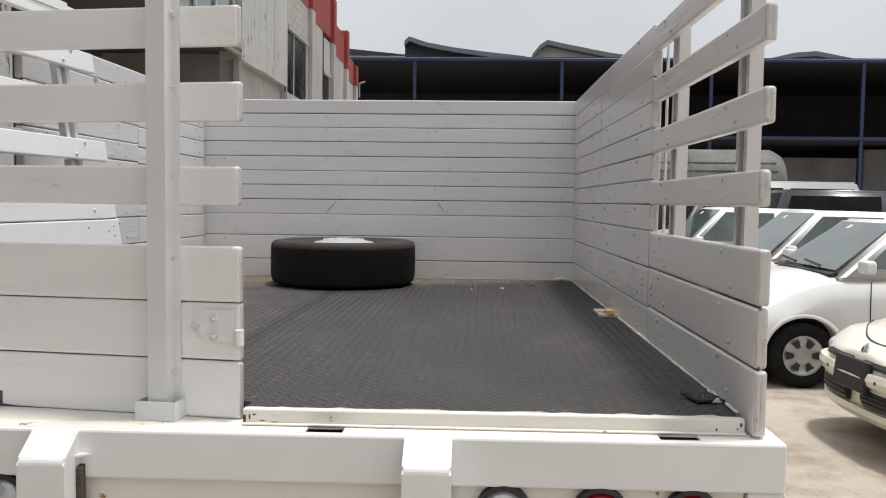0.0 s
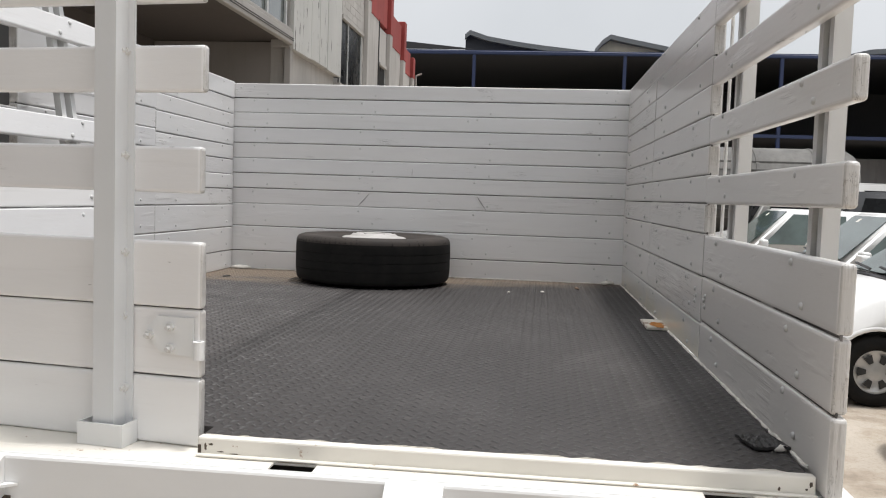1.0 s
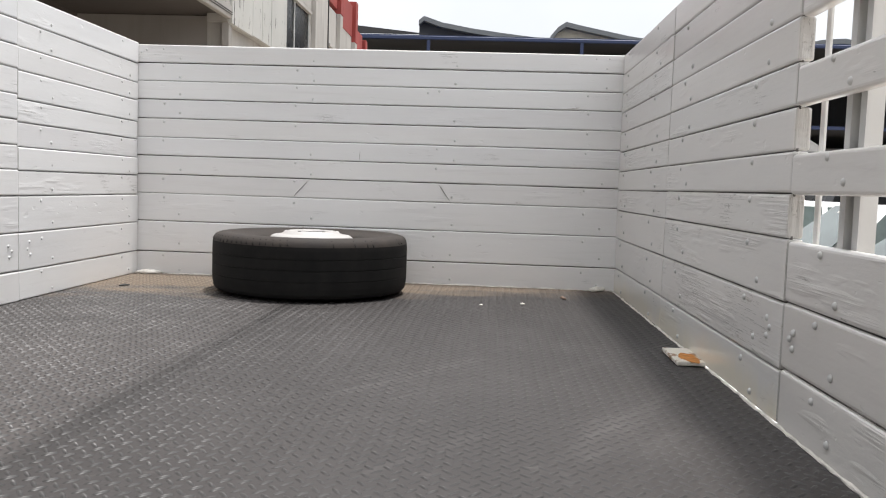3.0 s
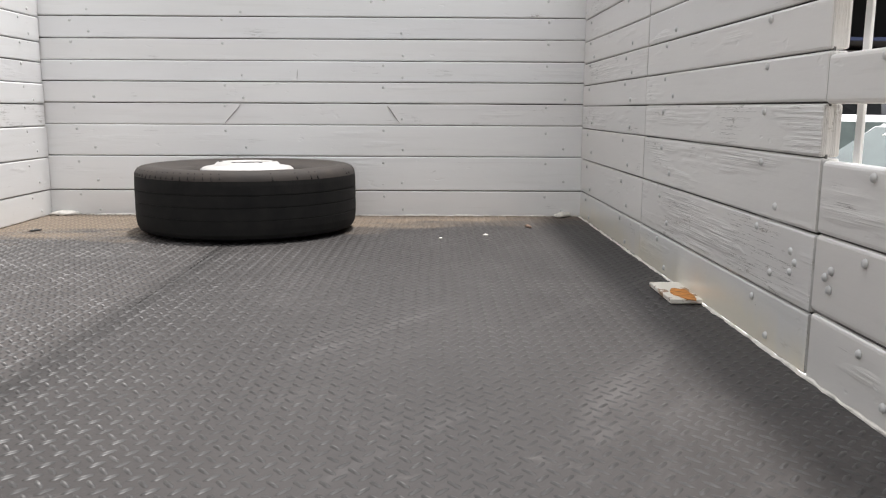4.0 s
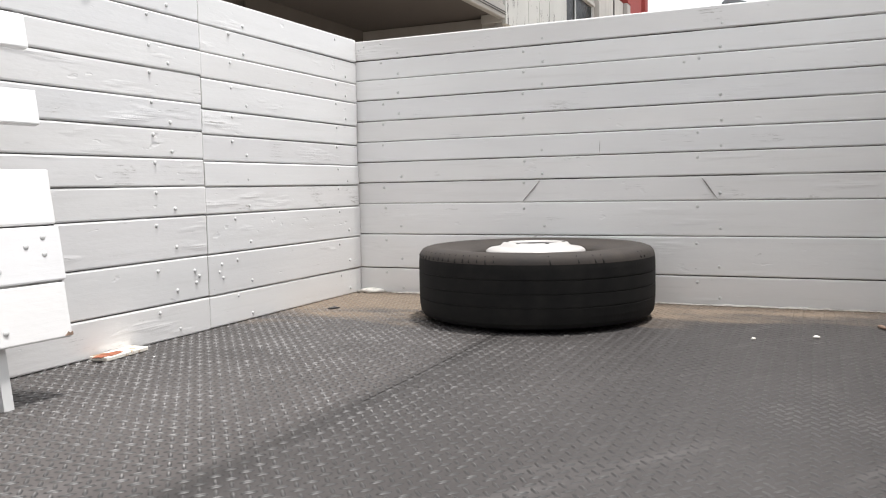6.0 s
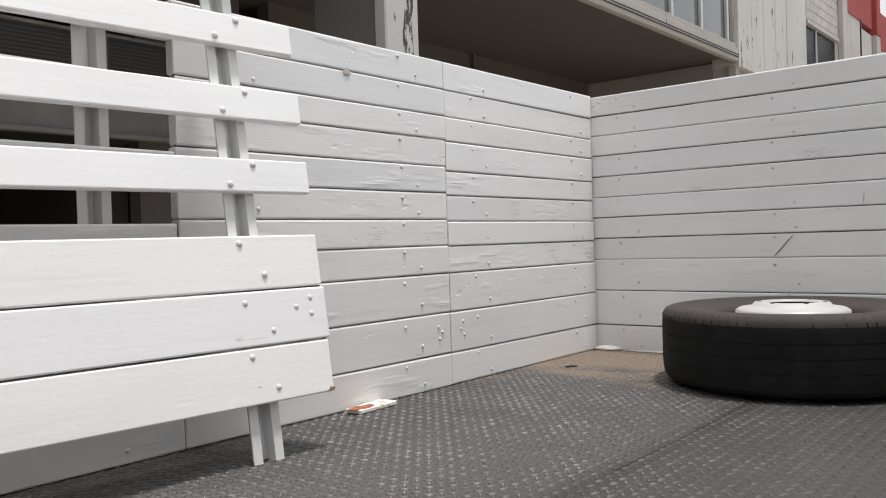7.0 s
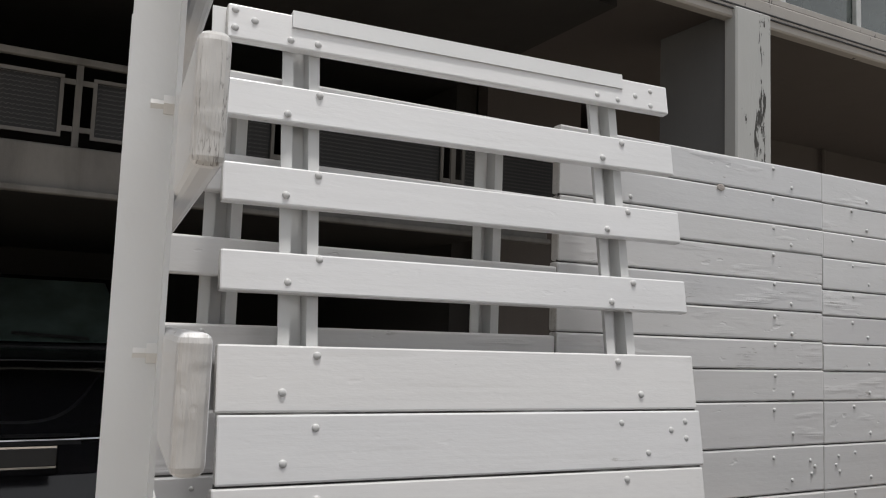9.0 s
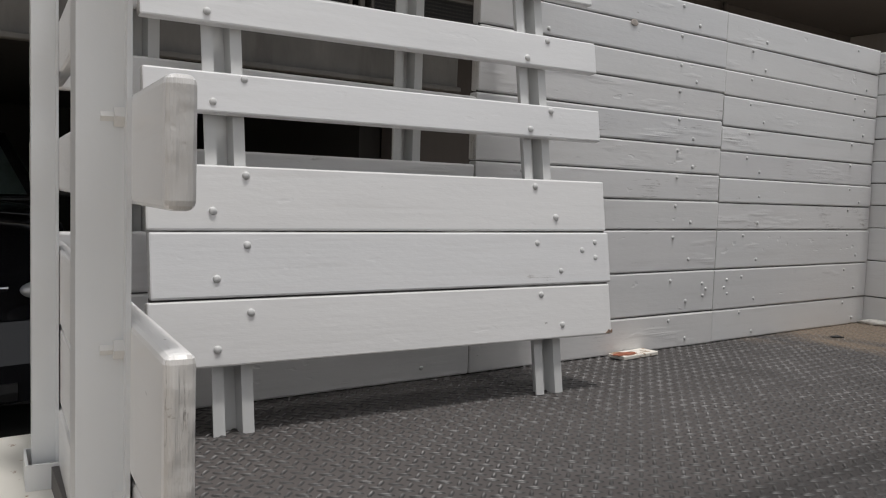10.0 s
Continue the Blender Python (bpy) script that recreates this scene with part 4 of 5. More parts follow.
bead("trim_1", (1.174, 0.2, 0.001), (1.146, 3.39, 0.001), 1)
bead("trim_3", BEAM @ Vector((0.06, 0.1575, -0.001)), BEAM @ Vector((1.16, 0.1575, -0.001)), 3, "ragged edge of white paint between sill and deck", 0.6)
bead("trim_2", (1.14, 3.399, 0.001), (-1.13, 3.399, 0.001), 2)


# ---------------------------------------------------------------- building on the left: deep ground floor, overhanging upper floor
XF = -2.90
def slab_plate(pts, th, bm=None):
    """A flat polygon given by 3D points, thickened along its normal."""
    bm = bm or bmesh.new()
    ps = [Vector(p) for p in pts]
    n = (ps[1] - ps[0]).cross(ps[2] - ps[0]).normalized()
    va = [bm.verts.new(p) for p in ps]
    vb = [bm.verts.new(p + n * th) for p in ps]
    k = len(ps)
    for i in range(k):
        bm.faces.new((va[i], va[(i + 1) % k], vb[(i + 1) % k], vb[i]))
    bm.faces.new(list(reversed(va)))
    bm.faces.new(vb)
    return bm


def building():
    t = thing("workshop_building", "two-storey whitewashed workshop with an overhang and a red parapet", "building", m=pose(0, 0, 0))
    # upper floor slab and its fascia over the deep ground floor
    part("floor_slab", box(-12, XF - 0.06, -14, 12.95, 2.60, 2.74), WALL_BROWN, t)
    part("fascia", box(XF - 0.06, XF + 0.02, -14, 10.10, 2.53, 2.70, 0.01, 1), FASCIA, t, "weathered white fascia board")
    for z, x in ((2.585, 0.026), (2.612, 0.028)):
        part("cable", box(XF + x - 0.004, XF + x + 0.004, -14, 10.1, z - 0.004, z + 0.004), TRIM_BLACK, t)
    # strip of windows over the fascia
    wb = part("window_band", box(XF - 0.10, XF - 0.06, -14, 10.05, 2.70, 4.4), WINDOW_GLASS, t, "grey glazed window band")
    y = -13.5
    while y < 10.0:
        part("mullion", box(XF - 0.058, XF - 0.02, y - 0.025, y + 0.025, 2.70, 4.4, 0.004, 1), ALU, wb)
        y += 0.78
    part("window_sill", box(XF - 0.059, XF + 0.01, -14, 10.05, 2.701, 2.745, 0.005, 1), FASCIA, wb)
    # siding of vertical boards
    sd = part("siding_frame", box(XF - 0.3, XF - 0.03, 10.08, 12.95, 2.5, 5.0), WALL_W, t)
    rnd = random.Random(8)
    y = 10.1
    while y < 12.9:
        w = 0.47
        part("siding_board", box(XF - 0.03 + rnd.uniform(0, 0.008), XF + 0.015 + rnd.uniform(0, 0.012), y, min(y + w - 0.012, 12.95), 2.49 + rnd.uniform(-0.02, 0.02), 5.0, 0.003, 1), SIDING, sd)
        y += w
    # wall under the siding and at the back of the deep ground floor
    part("pillar", box(XF - 0.12, XF - 0.02, 10.12, 10.24, GZ, 2.59, 0.008, 1), FASCIA, t)
    part("set_back_wall", box(XF - 0.35, XF - 0.121, 10.241, 12.94, GZ, 2.59), WALL_W, t)
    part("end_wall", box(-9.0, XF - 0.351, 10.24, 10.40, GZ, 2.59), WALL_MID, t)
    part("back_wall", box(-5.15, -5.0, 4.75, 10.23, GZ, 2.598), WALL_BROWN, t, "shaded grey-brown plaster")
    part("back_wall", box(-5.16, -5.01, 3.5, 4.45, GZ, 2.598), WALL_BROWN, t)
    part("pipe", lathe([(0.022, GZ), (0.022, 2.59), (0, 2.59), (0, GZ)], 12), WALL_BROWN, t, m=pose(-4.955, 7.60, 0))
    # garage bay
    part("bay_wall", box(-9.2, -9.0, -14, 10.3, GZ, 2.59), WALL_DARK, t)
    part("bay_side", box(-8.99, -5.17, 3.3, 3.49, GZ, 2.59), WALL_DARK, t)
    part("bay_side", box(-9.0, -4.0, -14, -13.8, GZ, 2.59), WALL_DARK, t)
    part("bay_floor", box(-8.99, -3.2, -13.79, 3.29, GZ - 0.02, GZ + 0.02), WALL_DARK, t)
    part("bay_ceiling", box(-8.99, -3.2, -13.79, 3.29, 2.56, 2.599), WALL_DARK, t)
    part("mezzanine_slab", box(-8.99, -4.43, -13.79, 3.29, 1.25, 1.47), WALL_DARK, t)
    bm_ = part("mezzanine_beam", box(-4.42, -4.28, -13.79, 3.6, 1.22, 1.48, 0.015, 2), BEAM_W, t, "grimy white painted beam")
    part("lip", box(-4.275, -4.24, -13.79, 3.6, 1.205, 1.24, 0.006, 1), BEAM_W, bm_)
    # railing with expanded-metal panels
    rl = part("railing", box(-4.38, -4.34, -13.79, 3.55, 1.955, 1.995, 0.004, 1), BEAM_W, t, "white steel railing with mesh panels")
    y = -9.17 - 0.0
    while y < 3.5:
        part("railing_post", box(-4.375, -4.345, y - 0.018, y + 0.018, 1.481, 1.953, 0.003, 1), BEAM_W, rl)
        # each panel: a frame and slanting strands
        y0, y1 = y + 0.075, y + 1.125
        fb = bmesh.new()
        for a in ((y0, y1, 1.54, 1.56), (y0, y1, 1.87, 1.89), (y0, y0 + 0.02, 1.561, 1.869), (y1 - 0.02, y1, 1.561, 1.869)):
            box(-4.368, -4.352, a[0], a[1], a[2], a[3], bm=fb)
        for yy in (y0, y1 - 0.0):
            for zz in (1.575, 1.84):
                box(-4.366, -4.354, min(yy, yy + (0.057 if yy > y0 else -0.057)), max(yy, yy + (0.057 if yy > y0 else -0.057)), zz, zz + 0.03, bm=fb)
        pn = part("panel_frame", fb, BEAM_W, rl)
        mb = bmesh.new()
        if y > -1.3:
            for r_ in range(12):
                zz = 1.575 + r_ * 0.0255
                k = int((y1 - y0 - 0.05) / 0.03)
                for c in range(k):
                    yy = y0 + 0.025 + c * 0.03
                    mb.faces.new([mb.verts.new(q) for q in ((-4.359, yy, zz), (-4.361, yy + 0.013, zz + 0.010), (-4.361, yy + 0.015, zz + 0.015), (-4.359, yy + 0.002, zz + 0.006))])
                    mb.faces.new([mb.verts.new(q) for q in ((-4.361, yy + 0.015, zz + 0.013), (-4.361, yy + 0.017, zz + 0.010), (-4.359, yy + 0.03, zz), (-4.359, yy + 0.028, zz + 0.006))])
            part("mesh_infill", mb, MESH_GREY, rl)["kind"] = "stuff"
        part("mesh_backing", box(-4.39, -4.385, y0, y1, 1.545, 1.885), TRIM_BLACK, rl)
        y += 1.2
    # column with peeling paint at the corner of the bay
    part("column", box(XF - 0.05, XF + 0.05, 3.93, 4.24, GZ, 2.598, 0.01, 1), PEEL, t, "white column with peeling paint")
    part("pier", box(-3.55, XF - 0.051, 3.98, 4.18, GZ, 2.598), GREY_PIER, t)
    # street wall beyond the overhang: two windows between pilasters, a red parapet that steps down
    def wall_piece(y0, y1, z0, z1):
        part("street_wall", box(XF - 0.3, XF, y0, y1, z0, z1), WALL_W, t)
    wall_piece(12.951, 14.62, GZ, 2.40)
    wall_piece(12.951, 14.62, 3.52, 4.25)
    wall_piece(14.62, 16.33, GZ, 4.15)
    wall_piece(16.33, 17.09, GZ, 2.15)
    wall_piece(16.33, 17.09, 3.25, 4.05)
    wall_piece(17.09, 19.0, GZ, 3.90)
    wall_piece(19.0, 20.75, GZ, 3.58)
    for y0, y1, z0, z1, cuts in ((12.951, 14.62, 2.40, 3.52, (12.965, 13.52, 14.60)), (16.33, 17.09, 2.15, 3.25, (16.345, 17.075))):
        w = part("window", box(XF - 0.05, XF - 0.03, y0, y1, z0, z1), DARK_GLASS, t, "dark window with grey frame")
        for yy in cuts:
            part("window_frame", box(XF - 0.0295, XF - 0.006, max(y0, yy - 0.018), min(y1, yy + 0.018), z0, z1, 0.004, 1), ALU, w)
        part("lintel", box(XF + 0.001, XF + 0.03, y0 + 0.004, y1 + 0.06, z1 + 0.003, z1 + 0.07, 0.006, 1), WALL_W, w)
    # courses of the block work over the first window, every second one a block's half further on
    z, odd = 3.62, 0
    while z < 4.2:
        y = 12.96 - 0.2 * odd
        while y < 14.66:
            a, b = max(y, 12.956), min(y + 0.39, 14.70)
            part("block", box(XF + 0.001, XF + 0.007, a, b, z, z + 0.125, 0.003, 1), WALL_W, t)
            y += 0.40
        z, odd = z + 0.135, 1 - odd
    for y0, y1, z0, z1 in ((12.96, 14.72, 4.251, 5.3), (15.0, 17.09, 4.151, 5.0), (17.40, 18.94, 3.901, 4.62), (19.18, 20.45, 3.581, 4.2)):
        part("parapet", box(XF - 0.28, XF + 0.012, y0, y1, z0, z1, 0.01, 1), REDBAND, t, "faded red parapet")
    for y0, zc, zt in ((14.72, 4.28, 5.4), (17.09, 4.05, 5.05), (18.94, 3.78, 4.72), (20.45, 3.57, 4.10)):
        part("pilaster", box(XF + 0.001, XF + 0.09, y0, y0 + 0.28, GZ, zc, 0.008, 1), WALL_W, t)
        part("pilaster_cap", box(XF - 0.28, XF + 0.10, y0 + 0.001, y0 + 0.279, zc + 0.001, zt, 0.008, 1), REDBAND, t)
    part("cable", box(XF + 0.001, XF + 0.022, 16.20, 16.225, 0.2, 4.2, 0.004, 1), TRIM_BLACK, t)
    part("roof", box(-12, XF - 0.31, 12.96, 18.9, 4.0, 4.2), WALL_BROWN, t)
    part("upper_wall", box(XF - 0.3, XF, -14, 12.95, 4.401 + 0.6, 5.2), WALL_W, t)
    part("upper_lintel", box(XF - 0.3, XF, -14, 10.07, 4.402, 5.0), WALL_W, t)
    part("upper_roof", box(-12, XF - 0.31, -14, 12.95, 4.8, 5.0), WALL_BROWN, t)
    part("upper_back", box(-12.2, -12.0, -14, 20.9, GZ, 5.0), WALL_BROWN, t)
    part("side_wall", box(-12, XF - 0.31, 20.7, 20.9, GZ, 3.57), WALL_W, t)
    # small bent pipe at the far corner
    part("spout", lathe([(0.022, 3.3), (0.022, 3.68), (0, 3.68), (0, 3.3)], 10), FASCIA, t, m=pose(XF + 0.12, 20.8, 0))
    part("spout", lathe([(0.022, 0.0), (0.022, 0.16), (0, 0.16), (0, 0.0)], 10), FASCIA, t, m=pose(XF + 0.12, 20.8, 3.67, 0, 70, 0))


building()


# ---------------------------------------------------------------- open shed across the yard
def shed():
    t = thing("open_shed", "long open storage shed with blue steel posts and a dark interior", "shed", m=pose(0, 34, 0))
    x = -2.35
    xs = []
    while x < 60:
        xs.append(x)
        x += 6.3
    xs = [-8.6, -14.8] + xs
    for x in xs:
        part("post", box(x - 0.07, x + 0.07, -0.1, 0.04, GZ, 6.515, 0.01, 1), BLUE, t)
    part("eaves_beam", box(-20, 62, -0.14, 0.06, 6.52, 6.66, 0.02, 1), BLUE, t)
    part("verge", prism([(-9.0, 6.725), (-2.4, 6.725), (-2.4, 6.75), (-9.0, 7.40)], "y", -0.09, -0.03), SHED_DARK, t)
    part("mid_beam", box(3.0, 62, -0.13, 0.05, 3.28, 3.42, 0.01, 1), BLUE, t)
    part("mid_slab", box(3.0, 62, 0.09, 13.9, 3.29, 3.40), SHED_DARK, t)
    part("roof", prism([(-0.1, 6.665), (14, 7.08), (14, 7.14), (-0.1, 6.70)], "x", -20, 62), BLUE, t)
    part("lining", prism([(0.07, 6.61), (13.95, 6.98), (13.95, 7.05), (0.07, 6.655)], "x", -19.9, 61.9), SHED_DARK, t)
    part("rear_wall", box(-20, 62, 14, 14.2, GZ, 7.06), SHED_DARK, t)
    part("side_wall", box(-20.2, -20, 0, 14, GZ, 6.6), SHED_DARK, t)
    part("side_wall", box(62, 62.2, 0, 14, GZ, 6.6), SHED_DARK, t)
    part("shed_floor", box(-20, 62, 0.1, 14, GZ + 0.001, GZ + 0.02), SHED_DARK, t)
    for x0, x1, z in ((14.2, 17.6, 2.7), (17.9, 24.0, 3.1), (24.4, 33.0, 2.9)):
        part("stored_panel", box(x0, x1, 2.6, 3.0, GZ + 0.021, z, 0.03, 1), SHED_GREY, t)
    return t


shed()


def far_hall(line, deep, gable):
    """A hall behind the shed: a curved sheet roof over a plain wall. line: its eaves and ridge line as (x, z)."""
    t = thing("far_hall", "far hall with a curved grey sheet roof above the shed", "hall", "halls behind the shed", pose(0, 50, 0))
    part("roof", prism(line + [(a, b + 0.28) for a, b in reversed(line)], "y", -0.5, deep), ROOF_SHEET, t)
    part("wall", prism([(a, b - 0.01) for a, b in line] + [(line[-1][0], GZ), (line[0][0], GZ)], "y", 0.0, 0.3), gable, t)


def curve(pts, n=6):
    out = []
    for (a, b), (c, d) in zip(pts, pts[1:]):
        out += [(a + (c - a) * i / n, b + (d - b) * (i / n)) for i in range(n)]
    return out + [pts[-1]]


far_hall(curve([(-4.3, 10.12), (-4.0, 10.38), (-2.9, 10.02), (-1.2, 9.72), (0.6, 9.48), (3.2, 9.2)]), 16, SHED_DARK)
far_hall(curve([(3.6, 9.35), (4.05, 9.9), (4.5, 10.2), (5.3, 10.02), (8.2, 9.45), (11.5, 9.0)]), 16, CREAM_WALL)
far_hall(curve([(17.2, 8.9), (18.2, 9.2), (19.4, 9.48), (20.7, 9.58), (22.9, 9.15), (26.0, 9.0)]), 16, CREAM_WALL)


# ---------------------------------------------------------------- parked vehicles
def wheel_parts(t, x, y, r, w, cap=HUBCAP, side=1):
    """A road wheel lying in the x-z plane, its outer side towards -y for side -1."""
    wh = part("wheel", lathe([(r * 0.62, 0.0), (r * 0.8, -0.01), (r * 0.95, 0.005), (r, 0.03), (r, w - 0.03), (r * 0.95, w - 0.005), (r * 0.8, w), (r * 0.62, w)], 32), RUBBER, t,
              smooth=True, m=pose(x, y, r, 90 if side < 0 else -90, 0, 0) @ pose(0, 0, -w))
    part("rim", lathe([(r * 0.63, w - 0.012), (r * 0.60, w - 0.006), (r * 0.55, w - 0.03), (r * 0.2, w - 0.015), (0, w - 0.01)], 32, close=False), cap, wh, smooth=True)
    slot = finish(prism([(r * 0.27, -r * 0.06), (r * 0.48, -r * 0.12), (r * 0.48, r * 0.12), (r * 0.27, r * 0.06)], "z", w - 0.021, w - 0.006), "spoke_gap")
    for k in range(6):
        part("spoke_gap", slot, TRIM_BLACK, wh, m=pose(0, 0, 0, 0, 0, 60 * k))
    return wh


def interp(x, pts):
    for (a, b), (c, d) in zip(pts, pts[1:]):
        if x <= c:
            f = (x - a) / (c - a) if c > a else 0
            f = f * f * (3 - 2 * f)
            return b + (d - b) * f
    return pts[-1][1]


def nose_x(y, W, d=0.50):
    """How far the rounded nose has drawn back at the side distance y."""
    q = min(0.999, abs(y) / (W / 2))
    return d * (1 - (1 - q ** 2.8) ** (1 / 2.8))


def nose_strip(W, y0, y1, z0, z1, off, depth, n=14):
    """A band that wraps round the nose."""
    bm = bmesh.new()
    prev = None
    for i in range(n + 1):
        y = y0 + (y1 - y0) * i / n
        x = nose_x(y, W) - off
        ring = [bm.verts.new(p) for p in ((x, y, z0), (x - 0.012, y, (z0 + z1) / 2), (x, y, z1), (x + depth, y, z1), (x + depth, y, z0))]
        if prev:
            for j in range(5):
                bm.faces.new((prev[j], prev[(j + 1) % 5], ring[(j + 1) % 5], ring[j]))
        else:
            bm.faces.new(ring)
        prev = ring
    bm.faces.new(list(reversed(prev)))
    return bm


def lean(x, z):
    """How far the nose draws back above and below its foremost line."""
    return (2.2 * max(0.0, z - 0.50) ** 2 + 1.6 * max(0.0, 0.40 - z) ** 2) * max(0.0, 1 - x / 0.7)


def leaned(bm):
    for v in bm.verts:
        v.co.x += lean(max(0.0, v.co.x), v.co.z)
    return bm


def car(name, label, paint, m, L, W, top, cabin, wheels, r=0.285, roof_h=1.42, sill=0.2, face="plain", plate=(0.40, 0.53), glazing=None):
    """Front at x = 0, ground at z = 0. top: heights of hood, belt and tail along x; cabin: glass foot, roof front, roof rear, glass foot behind."""
    t = thing(name, label, "car", "cars parked in the yard", m)
    xs = [0.004, 0.012, 0.025, 0.04] + [0.06 + (L - 0.12) * i / int(L / 0.05) for i in range(int(L / 0.05) + 1)] + [L - 0.03, L - 0.012]
    bm = bmesh.new()
    rings = []
    for x in xs:
        e = min(x, L - x)
        w = W / 2 * (1 - (1 - min(1, e / 0.5)) ** 2.8) ** (1 / 2.8)
        zt = interp(x, top)
        zb = sill + 0.05 * max(0, 1 - e / 0.25)
        for xc in wheels:
            ra = r + 0.055
            if abs(x - xc) < ra:
                zb = max(zb, r + math.sqrt(ra * ra - (x - xc) ** 2))
        zm = min(zt - 0.12, max(zb + 0.04, zt - 0.22))
        half = [(0, zt), (w * 0.55, zt - 0.006), (w * 0.84, zt - 0.028), (w * 0.94, zt - 0.075), (w * 0.985, zm), (w, min(zm - 0.02, max(zb + 0.02, 0.5))), (w * 0.985, zb)]
        pts = [(-a, b) for a, b in reversed(half[1:])] + half
        rings.append([bm.verts.new((x, a, b)) for a, b in pts])
    for p, q in zip(rings, rings[1:]):
        k = len(p)
        for i in range(k - 1):
            bm.faces.new((p[i], p[i + 1], q[i + 1], q[i]))
        bm.faces.new((p[-1], p[0], q[0], q[-1]))
    bm.faces.new(rings[0])
    bm.faces.new(list(reversed(rings[-1])))
    part("body", leaned(bm), paint, t, smooth=True)
    hl_z = top[0][1] - 0.05
    part("underbody", box(0.35, L - 0.3, -W / 2 + 0.2, W / 2 - 0.2, 0.16, 0.62), TRIM_BLACK, t)
    a0, a1, a2, a3 = cabin
    wb, wt = W / 2 * 0.95, W / 2 * 0.74
    z0 = lambda x: interp(x, top) - 0.05
    bm = bmesh.new()
    f = [bm.verts.new(p) for p in ((a0, -wb, z0(a0)), (a0, wb, z0(a0)), (a3, wb, z0(a3)), (a3, -wb, z0(a3)),
                                   (a1, -wt, roof_h), (a1, wt, roof_h), (a2, wt, roof_h - 0.02), (a2, -wt, roof_h - 0.02))]
    for q in ((0, 1, 5, 4), (1, 2, 6, 5), (2, 3, 7, 6), (3, 0, 4, 7), (4, 5, 6, 7), (3, 2, 1, 0)):
        bm.faces.new([f[i] for i in q])
    bmesh.ops.bevel(bm, geom=[e for e in bm.edges], offset=0.035, segments=3, affect="EDGES")
    cb = part("cabin", bm, paint, t, smooth=True)

    def lerp(p, q, s):
        return Vector(p).lerp(Vector(q), s)

    def pane(nm, bl, br, tr, tl, inset=(0.05, 0.06), mat=glazing or CAR_GLASS):
        """A pane inside a quad: bottom left, bottom right, top right, top left, seen from outside."""
        i, j = inset
        b0, b1 = lerp(bl, br, i), lerp(bl, br, 1 - i)
        t0, t1 = lerp(tl, tr, i), lerp(tl, tr, 1 - i)
        q = [lerp(b0, t0, j), lerp(b1, t1, j), lerp(b1, t1, 1 - j), lerp(b0, t0, 1 - j)]
        nrm = (q[1] - q[0]).cross(q[3] - q[0]).normalized()
        return part(nm, slab_plate([p - nrm * 0.004 for p in q], 0.010), mat, cb)
    zb0, zb3 = z0(a0) + 0.05, z0(a3) + 0.05
    F = {"bl": (a0, wb, zb0), "br": (a0, -wb, zb0), "tr": (a1, -wt, roof_h), "tl": (a1, wt, roof_h)}
    pane("windshield", F["bl"], F["br"], F["tr"], F["tl"], (0.07, 0.07))
    if paint is CAR_WHITE:
        a, b = lerp(F["bl"], F["br"], 0.30), lerp(F["tl"], F["tr"], 0.30)
        c, d = lerp(F["bl"], F["br"], 0.36), lerp(F["tl"], F["tr"], 0.36)
        q = [lerp(a, b, 0.80), lerp(c, d, 0.80), lerp(c, d, 0.87), lerp(a, b, 0.87)]
        nrm = (q[1] - q[0]).cross(q[3] - q[0]).normalized()
        part("sticker", slab_plate([p + nrm * 0.0065 for p in q], 0.001), CRUMB, cb, "small white sticker")
    pane("rear_window", (a3, -wb, zb3), (a3, wb, zb3), (a2, wt, roof_h - 0.02), (a2, -wt, roof_h - 0.02), (0.1, 0.1))
    for s in (-1, 1):
        mid = (a1 + a2) / 2 + 0.08
        bl, br = (a0 + 0.12, s * wb, zb0), (a3 - 0.1, s * wb, zb3)
        tl, tr = (a1 + 0.05, s * wt, roof_h), (a2 - 0.05, s * wt, roof_h - 0.02)
        mb, mt = lerp(bl, br, (mid - bl[0]) / (br[0] - bl[0])), lerp(tl, tr, (mid - tl[0]) / (tr[0] - tl[0]))
        quads = ((bl, mb, mt, tl), (mb, br, tr, mt))
        for q in quads:
            q = q if s < 0 else (q[1], q[0], q[3], q[2])
            pane("side_window", *q, inset=(0.05, 0.13))
        mr = part("mirror", box(a0 + 0.16, a0 + 0.26, s * (wb + 0.02), s * (wb + 0.19), zb0 + 0.02, zb0 + 0.14, 0.02, 2) if s > 0 else
                  box(a0 + 0.16, a0 + 0.26, -wb - 0.19, -wb - 0.02, zb0 + 0.02, zb0 + 0.14, 0.03, 3), paint if paint is CAR_WHITE else TRIM_BLACK, t)
        for xc in wheels:
            wheel_parts(t, xc, s * (W / 2 - 0.012), r, 0.19, side=s)
            # rolled lip of the wheel arch
            lip = bmesh.new()
            ra, prev = r + 0.06, None
            for i in range(19):
                a = math.pi * i / 18
                ring = [lip.verts.new((xc + (ra + d) * math.cos(a), s * (W / 2 - 0.008 + o), r + (ra + d) * math.sin(a))) for d, o in ((-0.012, -0.05), (-0.012, 0.012), (0.018, 0.012), (0.028, -0.01))]
                if prev:
                    for j in range(3):
                        lip.faces.new((prev[j], prev[j + 1], ring[j + 1], ring[j]))
                prev = ring
            part("wheel_arch", lip, paint, t, smooth=True)
        part("door_seam", slab_plate([(a0 + 0.28, s * (W / 2 + 0.001), 0.35), (a0 + 0.29, s * (W / 2 + 0.001), 0.35), (a0 + 0.29, s * (W / 2 - 0.012), z0(a0)), (a0 + 0.28, s * (W / 2 - 0.012), z0(a0))], 0.002 * -s), TRIM_BLACK, t)
